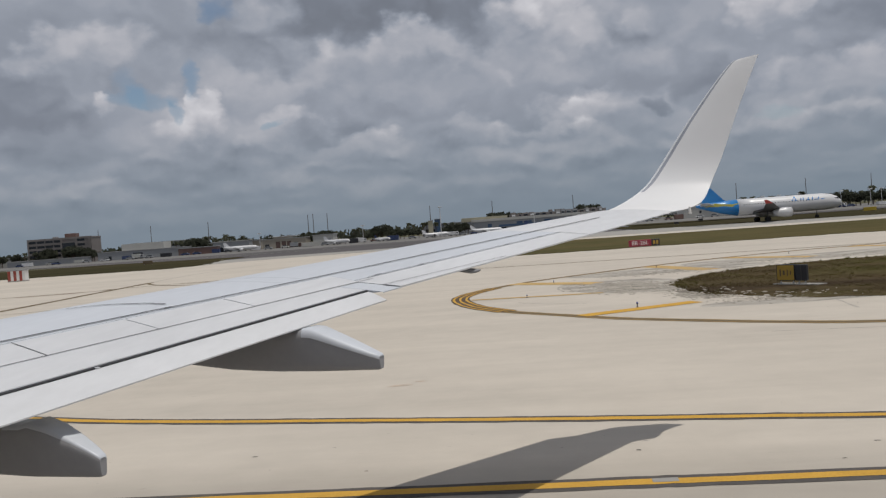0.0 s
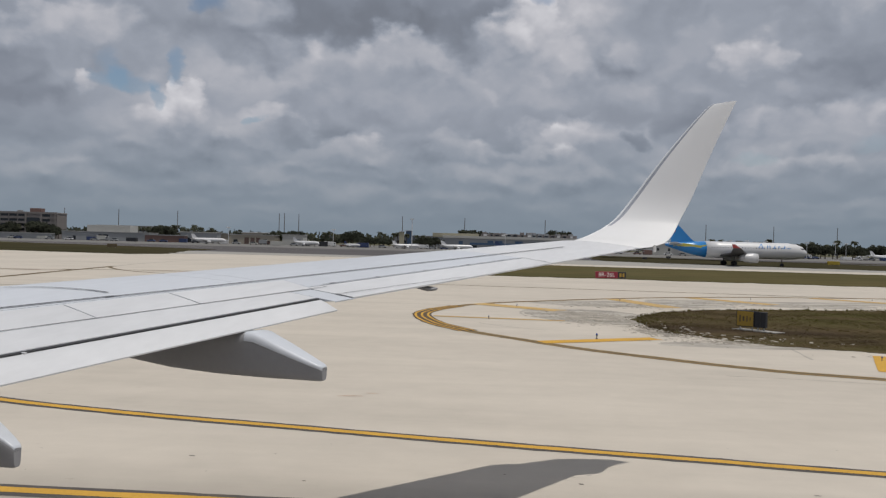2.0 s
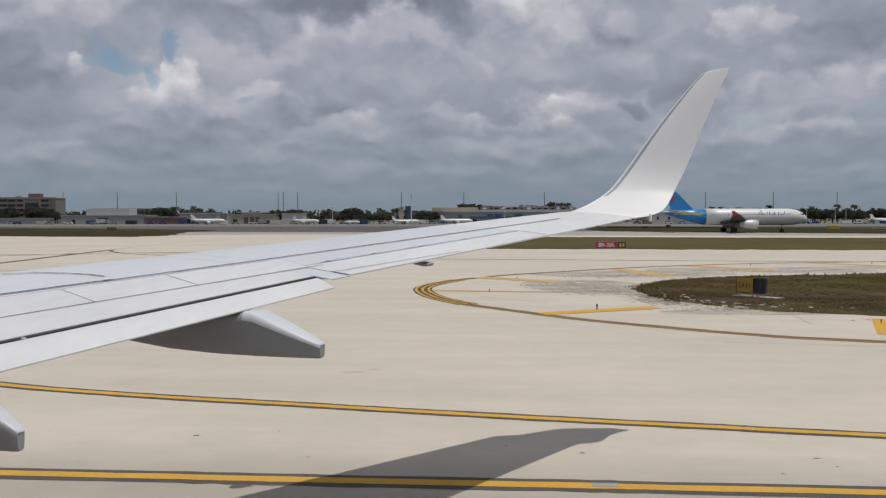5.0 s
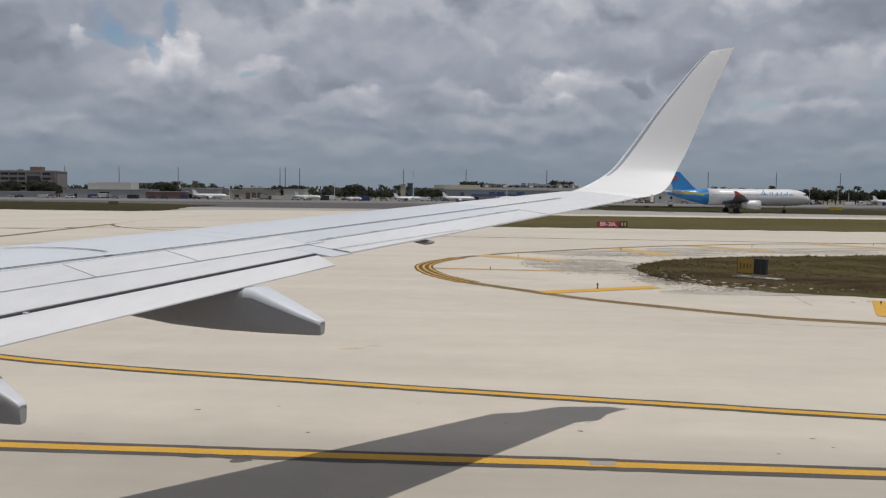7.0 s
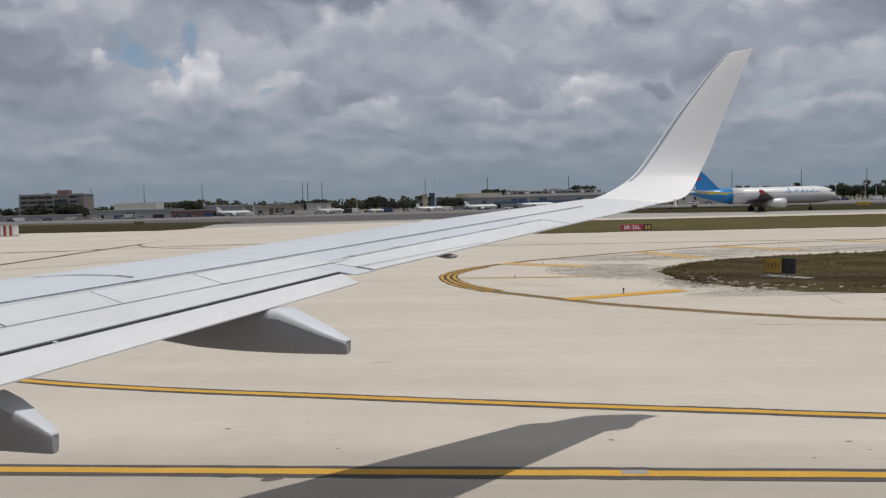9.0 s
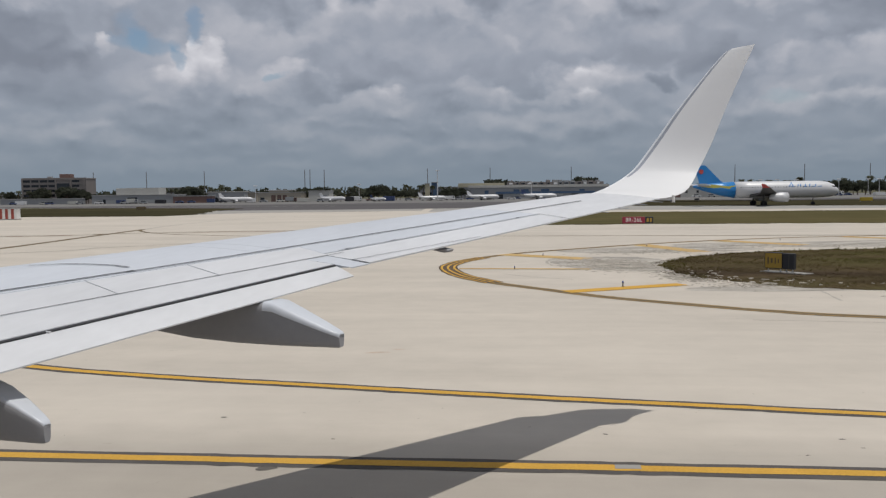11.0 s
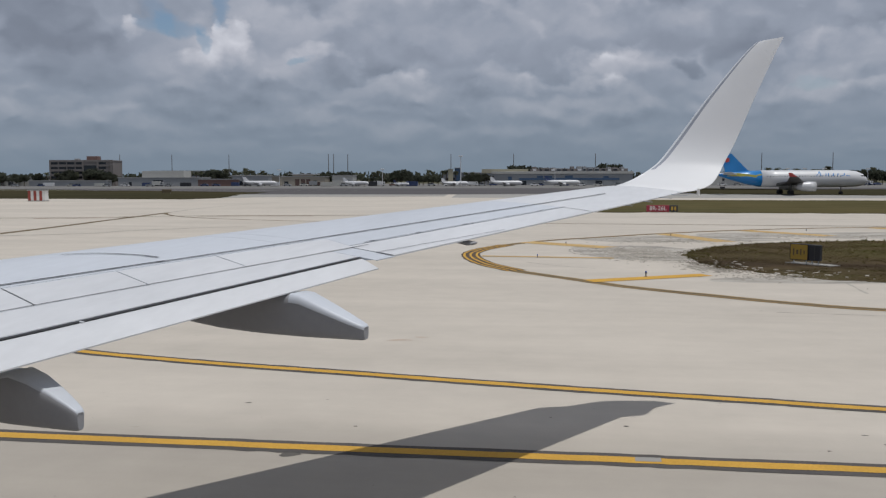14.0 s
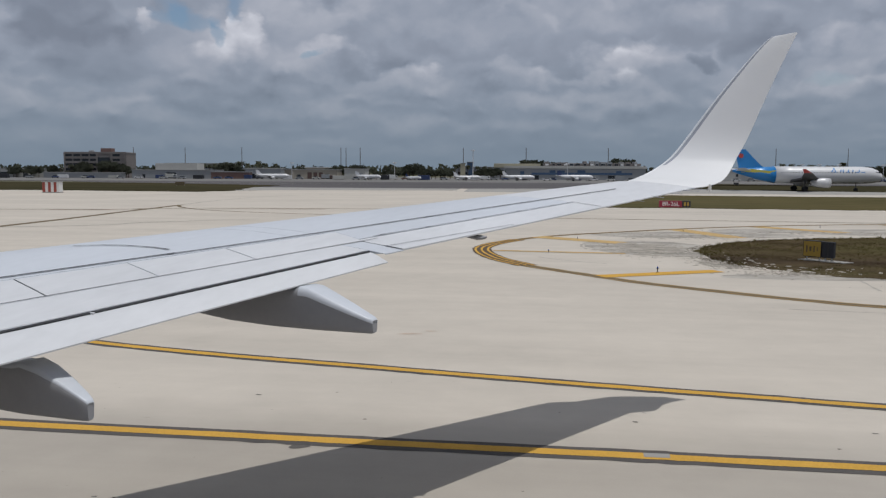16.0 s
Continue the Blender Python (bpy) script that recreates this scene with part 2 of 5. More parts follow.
def grey(w, value):
    c = w.add("ShaderNodeCombineColor")
    for s in c.inputs[:3]:
        w.link(value, s)
    return c.outputs[0]


def concrete_material():
    """Pale taxiway concrete: broad stains, streaks along the traffic, rubber, hairline slab joints and fine grit."""
    m = bpy.data.materials.new("airfield concrete")
    m.use_nodes = True
    w = Nodes(m.node_tree)
    bsdf = w.add("ShaderNodeBsdfPrincipled")
    w.link(bsdf.outputs[0], w.add("ShaderNodeOutputMaterial").inputs[0])
    pos = w.add("ShaderNodeTexCoord").outputs["Object"]
    flat = pos
    turned = w.add("ShaderNodeVectorRotate")
    turned.rotation_type = "Z_AXIS"
    w.link(pos, turned.inputs[0])
    turned.inputs["Angle"].default_value = radians(4.0)
    pos = turned.outputs[0]
    broad = w.noise(pos, 0.07, 5.0, 0.6)[0]
    streak = w.noise(w.vec("MULTIPLY", pos, (0.05, 0.45, 1.0)), 1.0, 6.0, 0.62)[0]
    blot = w.noise(pos, 0.9, 5.0, 0.65)[0]
    grit = w.noise(pos, 38.0, 3.0, 0.7)[0]
    v = w.math("MULTIPLY_ADD", w.math("SUBTRACT", broad, 0.5), 0.30, 1.0)
    v = w.math("MULTIPLY_ADD", w.math("SUBTRACT", streak, 0.5), 0.34, v)
    v = w.math("MULTIPLY_ADD", w.math("SUBTRACT", blot, 0.5), 0.20, v)
    v = w.math("MULTIPLY_ADD", w.math("SUBTRACT", grit, 0.5), 0.10, v)
    # dark drips and rubber flecks
    fleck = w.math("MULTIPLY", w.math("SUBTRACT", w.noise(w.vec("MULTIPLY", pos, (0.8, 2.0, 1.0)), 1.6, 3.0, 0.7)[0], 0.70), 9.0, clamp=True)
    v = w.math("MULTIPLY", v, w.math("MULTIPLY_ADD", fleck, -0.35, 1.0))
    # the lane along the taxi line is greyer with grime
    across = w.math("ADD", w.vec("DOT_PRODUCT", flat, (0.088, 1.0, 0.0)), w.math("MULTIPLY", w.math("SUBTRACT", broad, 0.5), 5.0))
    lane = w.math("MULTIPLY", w.math("SUBTRACT", 14.2, across), 0.4, clamp=True)
    v = w.math("MULTIPLY", v, w.math("MULTIPLY_ADD", lane, -0.23, 1.0))
    col = w.mix(1.0, (0.490, 0.445, 0.386, 1), grey(w, v), "MULTIPLY")
    w.link(col, bsdf.inputs["Base Color"])
    bsdf.inputs["Roughness"].default_value = 0.85
    bsdf.inputs["Specular IOR Level"].default_value = 0.12
    b = w.add("ShaderNodeBump")
    b.inputs["Strength"].default_value, b.inputs["Distance"].default_value = 0.4, 0.004
    w.link(grit, b.inputs["Height"])
    w.link(b.outputs[0], bsdf.inputs["Normal"])
    return m


def turf_material(name="dry turf", blade=False, tint=(1.0, 1.0, 1.0)):
    """Dry mown turf: olive, brown and rust patches in long drifts, with fine mottling."""
    m = bpy.data.materials.new(name)
    m.use_nodes = True
    w = Nodes(m.node_tree)
    bsdf = w.add("ShaderNodeBsdfPrincipled")
    end = w.add("ShaderNodeOutputMaterial")
    w.link(bsdf.outputs[0], end.inputs[0])
    pos = w.add("ShaderNodeTexCoord").outputs["Object"]
    drift = w.noise(w.vec("MULTIPLY", pos, (0.45, 1.0, 1.0)), 0.14, 4.0, 0.6)[0]
    rust = w.noise(w.vec("MULTIPLY", w.vec("ADD", pos, (31, 7, 0)), (0.3, 1.0, 1.0)), 0.3, 4.0, 0.6)[0]
    tuft = w.noise(w.vec("MULTIPLY", pos, (1.0, 0.6, 1.0)), 2.2, 5.0, 0.65)[0]
    col = w.ramp(drift, (0.36, (0.084, 0.074, 0.034)), (0.5, (0.084, 0.067, 0.037)), (0.62, (0.062, 0.047, 0.032)))
    col = w.mix(w.math("MULTIPLY", w.math("SUBTRACT", rust, 0.5), 4.0, clamp=True), col, (0.100, 0.072, 0.045, 1))
    v = w.math("MULTIPLY_ADD", w.math("SUBTRACT", tuft, 0.5), 1.1, 1.0)
    col = w.mix(1.0, col, grey(w, v), "MULTIPLY")
    col = w.mix(1.0, col, (*tint, 1.0), "MULTIPLY")
    w.link(col, bsdf.inputs["Base Color"])
    bsdf.inputs["Roughness"].default_value, bsdf.inputs["Specular IOR Level"].default_value = 1.0, 0.0
    if blade:                                        # light comes through thin blades
        thin, both = w.add("ShaderNodeBsdfTranslucent"), w.add("ShaderNodeMixShader")
        w.link(col, thin.inputs[0])
        both.inputs[0].default_value = 0.5
        w.link(bsdf.outputs[0], both.inputs[1])
        w.link(thin.outputs[0], both.inputs[2])
        w.link(both.outputs[0], end.inputs[0])
    return m


CONCRETE = concrete_material()
FAR_CONCRETE = material("far concrete", (0.31, 0.30, 0.28), 0.9, vary=0.16, scale=0.02, fine=0.1, fine_scale=0.5, stretch=(0.3, 1, 1), spec=0.08)
ASPHALT = material("asphalt", (0.096, 0.090, 0.092), 0.9, vary=0.2, scale=0.03, fine=0.12, fine_scale=0.6, stretch=(0.2, 1, 1), spec=0.08)
APRON = material("apron concrete", (0.17, 0.165, 0.158), 0.9, vary=0.15, scale=0.02, fine=0.1, fine_scale=0.4, stretch=(0.3, 1, 1), spec=0.08)
SOIL = material("dry ground", (0.10, 0.095, 0.06), 1.0, vary=0.25, scale=0.02, fine=0.2, fine_scale=1.0, spec=0.08)
TURF = turf_material()
FAR_TURF = material("far turf", (0.098, 0.083, 0.042), 1.0, vary=0.4, scale=0.06, fine=0.4, fine_scale=0.5, second=(0.072, 0.068, 0.034), stretch=(0.25, 1, 1), spec=0.0)
DARK_TURF = material("dark turf", (0.055, 0.048, 0.028), 1.0, vary=0.3, scale=0.03, fine=0.25, fine_scale=0.4, second=(0.040, 0.038, 0.022), spec=0.0)
HULL_GREY = material("hull grey", (0.30, 0.305, 0.315), 0.35, vary=0.05, scale=0.5, coat=0.2)
BLADE = turf_material("dry grass blades", True, (1.25, 1.18, 1.12))
TUFT = turf_material("olive grass tufts", True, (1.5, 1.6, 1.2))
RUBBLE = material("pale rubble", (0.52, 0.48, 0.42), 0.95, vary=0.3, scale=3.0, fine=0.3, fine_scale=25.0, second=(0.36, 0.33, 0.29), spec=0.05)
YELLOW = material("yellow paint", (0.53, 0.310, 0.060), 0.8, vary=0.16, scale=1.2, fine=0.2, fine_scale=22.0, spec=0.08)
BLACK_PAINT = material("black border paint", (0.095, 0.087, 0.082), 0.85, vary=0.25, scale=1.5, fine=0.3, fine_scale=20.0, spec=0.08)
WORN_YELLOW = material("worn yellow paint", (0.47, 0.325, 0.14), 0.8, vary=0.25, scale=0.8, fine=0.3, fine_scale=10.0, spec=0.08)
FADED_STRIPE = material("faded stripe", (0.30, 0.20, 0.085), 0.85, vary=0.25, scale=0.5, fine=0.3, fine_scale=9.0, spec=0.08)
WORN_LINE = material("worn brown line", (0.15, 0.118, 0.075), 0.85, vary=0.25, scale=0.5, fine=0.25, fine_scale=8.0, spec=0.08)
GREY_PATCH = material("scuffed grey patch", (0.42, 0.39, 0.345), 0.9, vary=0.35, scale=0.9, fine=0.3, fine_scale=9.0, second=(0.29, 0.27, 0.24), stretch=(0.6, 1.3, 1), spec=0.08)
TYRE_MARK = material("tyre mark", (0.33, 0.305, 0.27), 0.9, vary=0.25, scale=1.0, fine=0.3, fine_scale=5.0, second=(0.43, 0.40, 0.355), spec=0.08)
GRAVEL = material("grey gravel", (0.36, 0.33, 0.285), 0.95, vary=0.4, scale=1.2, fine=0.3, fine_scale=20.0, second=(0.24, 0.22, 0.19), spec=0.05)
RUBBED = material("rubbed brown", (0.30, 0.225, 0.185), 0.9, vary=0.3, scale=0.6, fine=0.3, fine_scale=4.0, second=(0.42, 0.37, 0.31), spec=0.05)
NOSE_BROWN = material("dark brown border", (0.115, 0.085, 0.06), 0.85, vary=0.25, scale=0.8, fine=0.25, fine_scale=10.0, spec=0.05)
RUSTY = material("rusty stain", (0.46, 0.37, 0.30), 0.9, vary=0.2, scale=5.0, fine=0.2, fine_scale=22.0, second=(0.47, 0.41, 0.35), spec=0.08)
STAIN = material("oil stain", (0.12, 0.11, 0.10), 0.7, vary=0.2, scale=3.0, spec=0.08)
# bluer than the panel paint: reflected sky is put into the colour
WING_SKY_GREY = material("grey wing paint with sky tint", (0.548, 0.574, 0.618), 0.42, vary=0.10, scale=0.8, fine=0.07, fine_scale=9.0, coat=0.15, stretch=(1.0, 0.35, 1))
WING_PANEL = material("grey panel paint", (0.60, 0.607, 0.625), 0.45, vary=0.13, scale=0.8, fine=0.10, fine_scale=7.0, spread=0.035, coat=0.15, stretch=(1, 0.35, 1))
WHITE_PAINT = material("white gloss paint", (0.75, 0.75, 0.755), 0.38, vary=0.03, scale=0.7, coat=0.2)
# darker than the wing paint: the fairing sides' shade is in this colour
FAIRING_GREY = material("fairing grey with side shade", (0.30, 0.302, 0.318), 0.55, vary=0.10, scale=1.6, fine=0.06, fine_scale=14.0, spec=0.35)
BARE_METAL = material("bare leading edge metal", (0.78, 0.79, 0.81), 0.5, 0.3, vary=0.04, scale=2.0)
SEAM = material("dark panel seam", (0.075, 0.078, 0.085), 0.8, vary=0.2, scale=4.0)
WINGLET_SEAM = material("winglet seam grey", (0.31, 0.33, 0.38), 0.6, vary=0.15, scale=4.0)
SLOT_SHADE = material("flap slot shade", (0.035, 0.036, 0.04), 0.8, vary=0.2, scale=3.0)
RUBBER = material("black rubber", (0.02, 0.02, 0.02), 0.85, vary=0.2, scale=4.0)
GEAR_STEEL = material("gear steel", (0.42, 0.43, 0.44), 0.4, 0.7, vary=0.1, scale=4.0)
SIGN_YELLOW = material("sign yellow", (0.40, 0.255, 0.035), 0.6, vary=0.12, scale=2.0)
SIGN_RED = material("sign red", (0.27, 0.02, 0.042), 0.55, vary=0.1, scale=2.0)
SIGN_BLACK = material("sign black", (0.022, 0.023, 0.028), 0.55, vary=0.15, scale=2.0)
SIGN_WHITE = material("sign white", (0.75, 0.74, 0.72), 0.6, vary=0.05, scale=2.0)
POST_DARK = material("dark post", (0.045, 0.042, 0.04), 0.6, vary=0.2, scale=5.0)
LENS_BLUE = material("blue lens", (0.03, 0.08, 0.35), 0.2)
WALL_BEIGE = material("beige concrete wall", (0.225, 0.205, 0.195), 0.85, vary=0.12, scale=0.1, fine=0.08, fine_scale=1.0, spec=0.2)
WALL_WHITE = material("white metal wall", (0.43, 0.425, 0.40), 0.7, vary=0.1, scale=0.1, fine=0.08, fine_scale=1.2)
WALL_TAN = material("tan stucco wall", (0.32, 0.29, 0.24), 0.85, vary=0.12, scale=0.1, fine=0.08, fine_scale=1.0)
WALL_GREY = material("grey metal wall", (0.27, 0.28, 0.29), 0.7, vary=0.12, scale=0.1, fine=0.08, fine_scale=1.0)
WALL_YELLOW = material("yellow wall", (0.40, 0.37, 0.27), 0.8, vary=0.1, scale=0.2)
ROOF_RED = material("red roof plant", (0.17, 0.105, 0.09), 0.8, vary=0.15, scale=0.3)
ROOF_GREY = material("grey roof", (0.30, 0.30, 0.30), 0.8, vary=0.12, scale=0.2)
BLUE_PANEL = material("blue facade panel", (0.055, 0.10, 0.18), 0.5, vary=0.15, scale=0.4)
DOOR_RED = material("red brown door", (0.10, 0.062, 0.052), 0.6, vary=0.2, scale=0.6)
DARK_GLASS = material("dark window glass", (0.022, 0.026, 0.032), 0.12, vary=0.1, scale=0.5)
BARK = material("bark", (0.13, 0.10, 0.075), 0.95, vary=0.3, scale=1.5, stretch=(1, 1, 0.3))
LEAF = thin(material("dark leaves", (0.074, 0.080, 0.058), 0.8, vary=0.35, scale=0.5, spread=0.25, spec=0.08), 0.45)
PALM_LEAF = thin(material("palm leaves", (0.076, 0.080, 0.052), 0.7, vary=0.3, scale=0.6, spread=0.2, spec=0.08), 0.4)
POLE_GREY = material("pole grey", (0.16, 0.155, 0.15), 0.6, vary=0.15, scale=0.4)
MAST_WHITE = material("white mast", (0.62, 0.62, 0.62), 0.5, vary=0.08, scale=0.5)
JET_WHITE = material("jet white", (0.62, 0.62, 0.63), 0.35, vary=0.04, scale=0.3, coat=0.2)
JET_BLUE = material("jet blue", (0.02, 0.20, 0.52), 0.35, vary=0.08, scale=0.4, coat=0.2)
JET_NAVY = material("jet navy", (0.03, 0.05, 0.13), 0.35, vary=0.08, scale=0.4)
JET_YELLOW = material("jet yellow", (0.58, 0.52, 0.10), 0.4, vary=0.08, scale=0.4)
JET_RED = material("jet red", (0.45, 0.06, 0.05), 0.4, vary=0.08, scale=0.4)
JET_DARK = material("jet dark paint and wing shade", (0.085, 0.083, 0.085), 0.5, vary=0.12, scale=0.5)
TRUCK_YELLOW = material("truck yellow", (0.42, 0.30, 0.03), 0.5, vary=0.15, scale=0.8)
HUT_RED = material("hut red", (0.33, 0.07, 0.05), 0.6, vary=0.1, scale=0.8)

# ---------------------------------------------------------------- mesh helpers


def part(name, bm, mat, parent=None, label="", smooth=False):
    mesh = bpy.data.meshes.new(name)
    bmesh.ops.recalc_face_normals(bm, faces=bm.faces)
    if smooth:
        for f in bm.faces:
            f.smooth = True
    bm.to_mesh(mesh)
    bm.free()
    mesh.materials.append(mat)
    ob = new(name, mesh)
    ob.parent = parent
    if label:
        tagged(ob, label)
    return ob


def thing(name, m, label, category, group="", kind=""):
    ob = new(name)
    ob.empty_display_size = 0.2
    ob.matrix_basis = m
    return tagged(ob, label, category, group, kind)


def box(bm, x0, y0, z0, x1, y1, z1, bevel=0.0):
    made = bmesh.ops.create_cube(bm, size=1.0, matrix=Matrix.Translation(((x0 + x1) / 2, (y0 + y1) / 2, (z0 + z1) / 2)) @ Matrix.Diagonal((x1 - x0, y1 - y0, z1 - z0, 1)))
    if bevel:
        edges = {e for v in made["verts"] for e in v.link_edges}
        bmesh.ops.bevel(bm, geom=list(edges), offset=bevel, segments=2, affect="EDGES", profile=0.5)
    return bm


def boxed(*args, **kw):
    return box(bmesh.new(), *args, **kw)


def loft(bm, rings, cap=True, closed=True):
    """Skins rings of equally many points."""
    made = [[bm.verts.new(p) for p in ring] for ring in rings]
    n = len(made[0])
    for a, b in zip(made, made[1:]):
        for i in range(n if closed else n - 1):
            j = (i + 1) % n
            bm.faces.new((a[i], a[j], b[j], b[i]))
    if cap and closed:
        bm.faces.new(made[0])
        bm.faces.new(list(reversed(made[-1])))
    return bm


def tube(bm, a, b, r0, r1, n=10):
    a, b = Vector(a), Vector(b)
    side = (b - a).to_track_quat("Z", "Y").to_matrix()
    rings = [[p + side @ Vector((r * math.cos(6.28319 * i / n), r * math.sin(6.28319 * i / n), 0)) for i in range(n)] for p, r in ((a, r0), (b, r1))]
    return loft(bm, rings)


def curve_through(points, steps=8):
    """A smooth line through points (Catmull-Rom)."""
    pts = [Vector(p) for p in points]
    pts = [pts[0] * 2 - pts[1]] + pts + [pts[-1] * 2 - pts[-2]]
    out = []
    for a, b, c, d in zip(pts, pts[1:], pts[2:], pts[3:]):
        for i in range(steps):
            t = i / steps
            out.append(0.5 * (2 * b + (c - a) * t + (2 * a - 5 * b + 4 * c - d) * t * t + (3 * b - a - 3 * c + d) * t ** 3))
    return out + [pts[-2]]


def ribbon(line, width, z, offset=0.0, ragged=0.0, seed=1):
    """A painted stripe along a line on the ground, with slightly uneven edges."""
    rnd = random.Random(seed)
    bm = bmesh.new()
    rows = []
    for i, p in enumerate(line):
        q, r = line[max(i - 1, 0)], line[min(i + 1, len(line) - 1)]
        side = Vector((-(r - q).y, (r - q).x)).normalized()
        e = [rnd.uniform(-ragged, ragged) for _ in range(2)]
        rows.append([bm.verts.new((*(p.xy + side * (offset + k * width / 2 + j)), z)) for k, j in ((-1, e[0]), (1, e[1]))])
    for a, b in zip(rows, rows[1:]):
        bm.faces.new((a[0], a[1], b[1], b[0]))
    return bm


def sheet(points, z0, z1):
    """A flat slab with an outline, from z0 up to z1."""
    bm = bmesh.new()
    return loft(bm, [[(x, y, z0) for x, y in points], [(x, y, z1) for x, y in points]])


# ---------------------------------------------------------------- ground
def structure(name, bm, mat, label, category):
    return tagged(part(name, bm, mat), label, category, kind="structure")


structure("ground", sheet([(-4600, -600), (4600, -600), (4600, 4600), (-4600, 4600)], -1.0, -0.06), SOIL, "flat dry ground reaching to the horizon", "ground")
structure("taxiway", sheet([(-520, -140), (520, -140), (520, 205), (-520, 290)], -0.5, 0.0), CONCRETE, "pale sunlit concrete taxiway with faint stains", "taxiway")
structure("far_taxiway", sheet([(-6, 178), (520, 120), (520, 225), (-6, 236)], -0.3, 0.004), FAR_CONCRETE, "grey concrete taxiway beyond the grass strip", "taxiway")
structure("far_taxiway", sheet([(-55, 177), (-44, 186.2), (-8, 191.5), (-8, 222), (-62, 224)], -0.3, 0.005), FAR_CONCRETE, "grey concrete taxiway beyond the grass strip", "taxiway")
structure("runway", sheet([(-900, 560), (-163, 322), (-66, 217), (-11, 213), (46, 226), (900, 190), (900, 470), (-900, 620)], -0.3, 0.008), ASPHALT, "dark grey asphalt runway across the field", "runway")
structure("apron", sheet([(-1200, 362), (1200, 322), (1200, 640), (-1200, 640)], -0.3, 0.012), APRON, "grey concrete parking apron in front of the buildings", "apron")

# ---------------------------------------------------------------- paint on the taxiway
def bordered_line(points, width, border, label, seed):
    line = curve_through([(x, y, 0) for x, y in points], 10)
    ob = structure("taxi_line", ribbon(line, width + 2 * border, 0.006, 0, 0.02, seed), BLACK_PAINT, label, "marking")
    part("yellow_stripe", ribbon(line, width, 0.010, 0, 0.012, seed + 1), YELLOW, ob, "yellow painted stripe")
    return ob


bordered_line([(-60, 17.6), (-30, 14.9), (-6.9, 12.85), (-2.4, 12.45), (1.7, 12.1), (6.2, 11.7), (30, 9.6), (60, 7.0)], 0.25, 0.15, "straight yellow taxi line with black borders", 11)
bordered_line([(-26, 30.5), (-17, 23.4), (-10.6, 19.95), (-6.7, 18.5), (-3.4, 17.6), (-1.0, 16.95), (2.3, 16.1), (5.3, 15.4), (7.8, 14.8), (24, 11.2), (46, 6.5)], 0.23, 0.13,
              "curving yellow taxi line with black borders", 21)

ISLAND = [(37.5, 71.8), (28.4, 70.0), (20.9, 67.2), (14.0, 63.2), (8.5, 59.0), (4.3, 55.4), (1.6, 51.8), (0.0, 48.2), (-0.5, 44.8), (0.2, 40.6), (1.6, 37.3), (3.8, 34.2),
          (5.6, 31.8), (8.1, 29.5), (10.3, 27.7), (13.6, 26.0), (30, 19.5), (60, 8)]
edge = curve_through([(x, y, 0) for x, y in [(110, 88), *ISLAND]], 10)
island_line = structure("island_edge_line", ribbon(edge, 0.66, 0.006, 0, 0.03, 31), WORN_LINE, "double yellow edge line round the turf island", "marking")
for k, off in enumerate((-0.22, 0.22)):
    part("yellow_stripe", ribbon(edge, 0.12, 0.010, off, 0.015, 40 + k), FADED_STRIPE, island_line, "faded yellow-brown stripe")
nose = curve_through([(x, y, 0) for x, y in [(1.6, 51.8), (0.0, 48.2), (-0.5, 44.8), (0.2, 40.6), (1.6, 37.3)]], 14)
part("nose_border", ribbon(nose, 1.0, 0.012, 0, 0.03, 51), NOSE_BROWN, island_line, "dark brown border round the island's tip")
for k, off in enumerate((-0.33, 0.0, 0.33)):
    part("yellow_stripe", ribbon(nose, 0.115, 0.016, off, 0.015, 52 + k), YELLOW, island_line, "bright yellow stripe")


def bar(x0, y0, x1, y1, width, mat=YELLOW):
    line = [Vector((x0 + (x1 - x0) * i / 8, y0 + (y1 - y0) * i / 8, 0)) for i in range(9)]
    return structure("shoulder_bar", ribbon(line, width, 0.014, 0, 0.02, int(abs(x0 * 7 + y0))), mat, "yellow painted shoulder bar on concrete", "marking")


bar(4.3, 33.6, 9.5, 35.9, 0.85)
bar(0.1, 44.4, 6.8, 43.3, 0.5, WORN_YELLOW)
bar(2.9, 54.2, 7.6, 49.9, 1.5, WORN_YELLOW)
bar(13.4, 62.3, 15.6, 54.5, 1.5, WORN_YELLOW)
bar(20.3, 66.4, 24.4, 60.2, 1.5, WORN_YELLOW)
bar(31.5, 70.0, 36.6, 63.8, 1.5, WORN_YELLOW)
bar(15.0, 27.4, 17.0, 31.6, 0.9)

def far_line(points, width, mat, label, seed):
    structure("distant_taxi_line", ribbon(curve_through([(x, y, 0) for x, y in points]), width, 0.006 + 0.001 * (seed - 60), 0, width * 0.06, seed), mat, label, "marking")


far_line([(-35.4, 38), (-36.0, 69.5), (-36.6, 81), (-37.0, 91), (-37.5, 101)], 0.85, WORN_LINE, "worn brown taxi line over the far concrete", 60)
far_line([(-37.5, 101), (-38.2, 112), (-38, 121), (-37, 134), (-33, 146), (-24, 160)], 0.42, TYRE_MARK, "faint taxi line curving over the far concrete", 61)
far_line([(-120, 80), (-45, 87.1), (-38, 90), (-30, 92.3), (-23, 92.9), (-4, 93.6)], 0.6, WORN_LINE, "brown joint line along the taxiway", 62)
far_line([(-37.4, 99.8), (-35.6, 95.4), (-32, 90), (-26, 85), (-15, 80), (0, 77.5), (60, 68)], 0.45, WORN_LINE, "worn taxi line curving over the far concrete", 63)
far_line([(-30.5, 90.4), (-27, 91.0), (-23, 91.3), (-18, 91.5)], 1.0, RUBBED, "reddish brown rubber smear along the joint", 64)
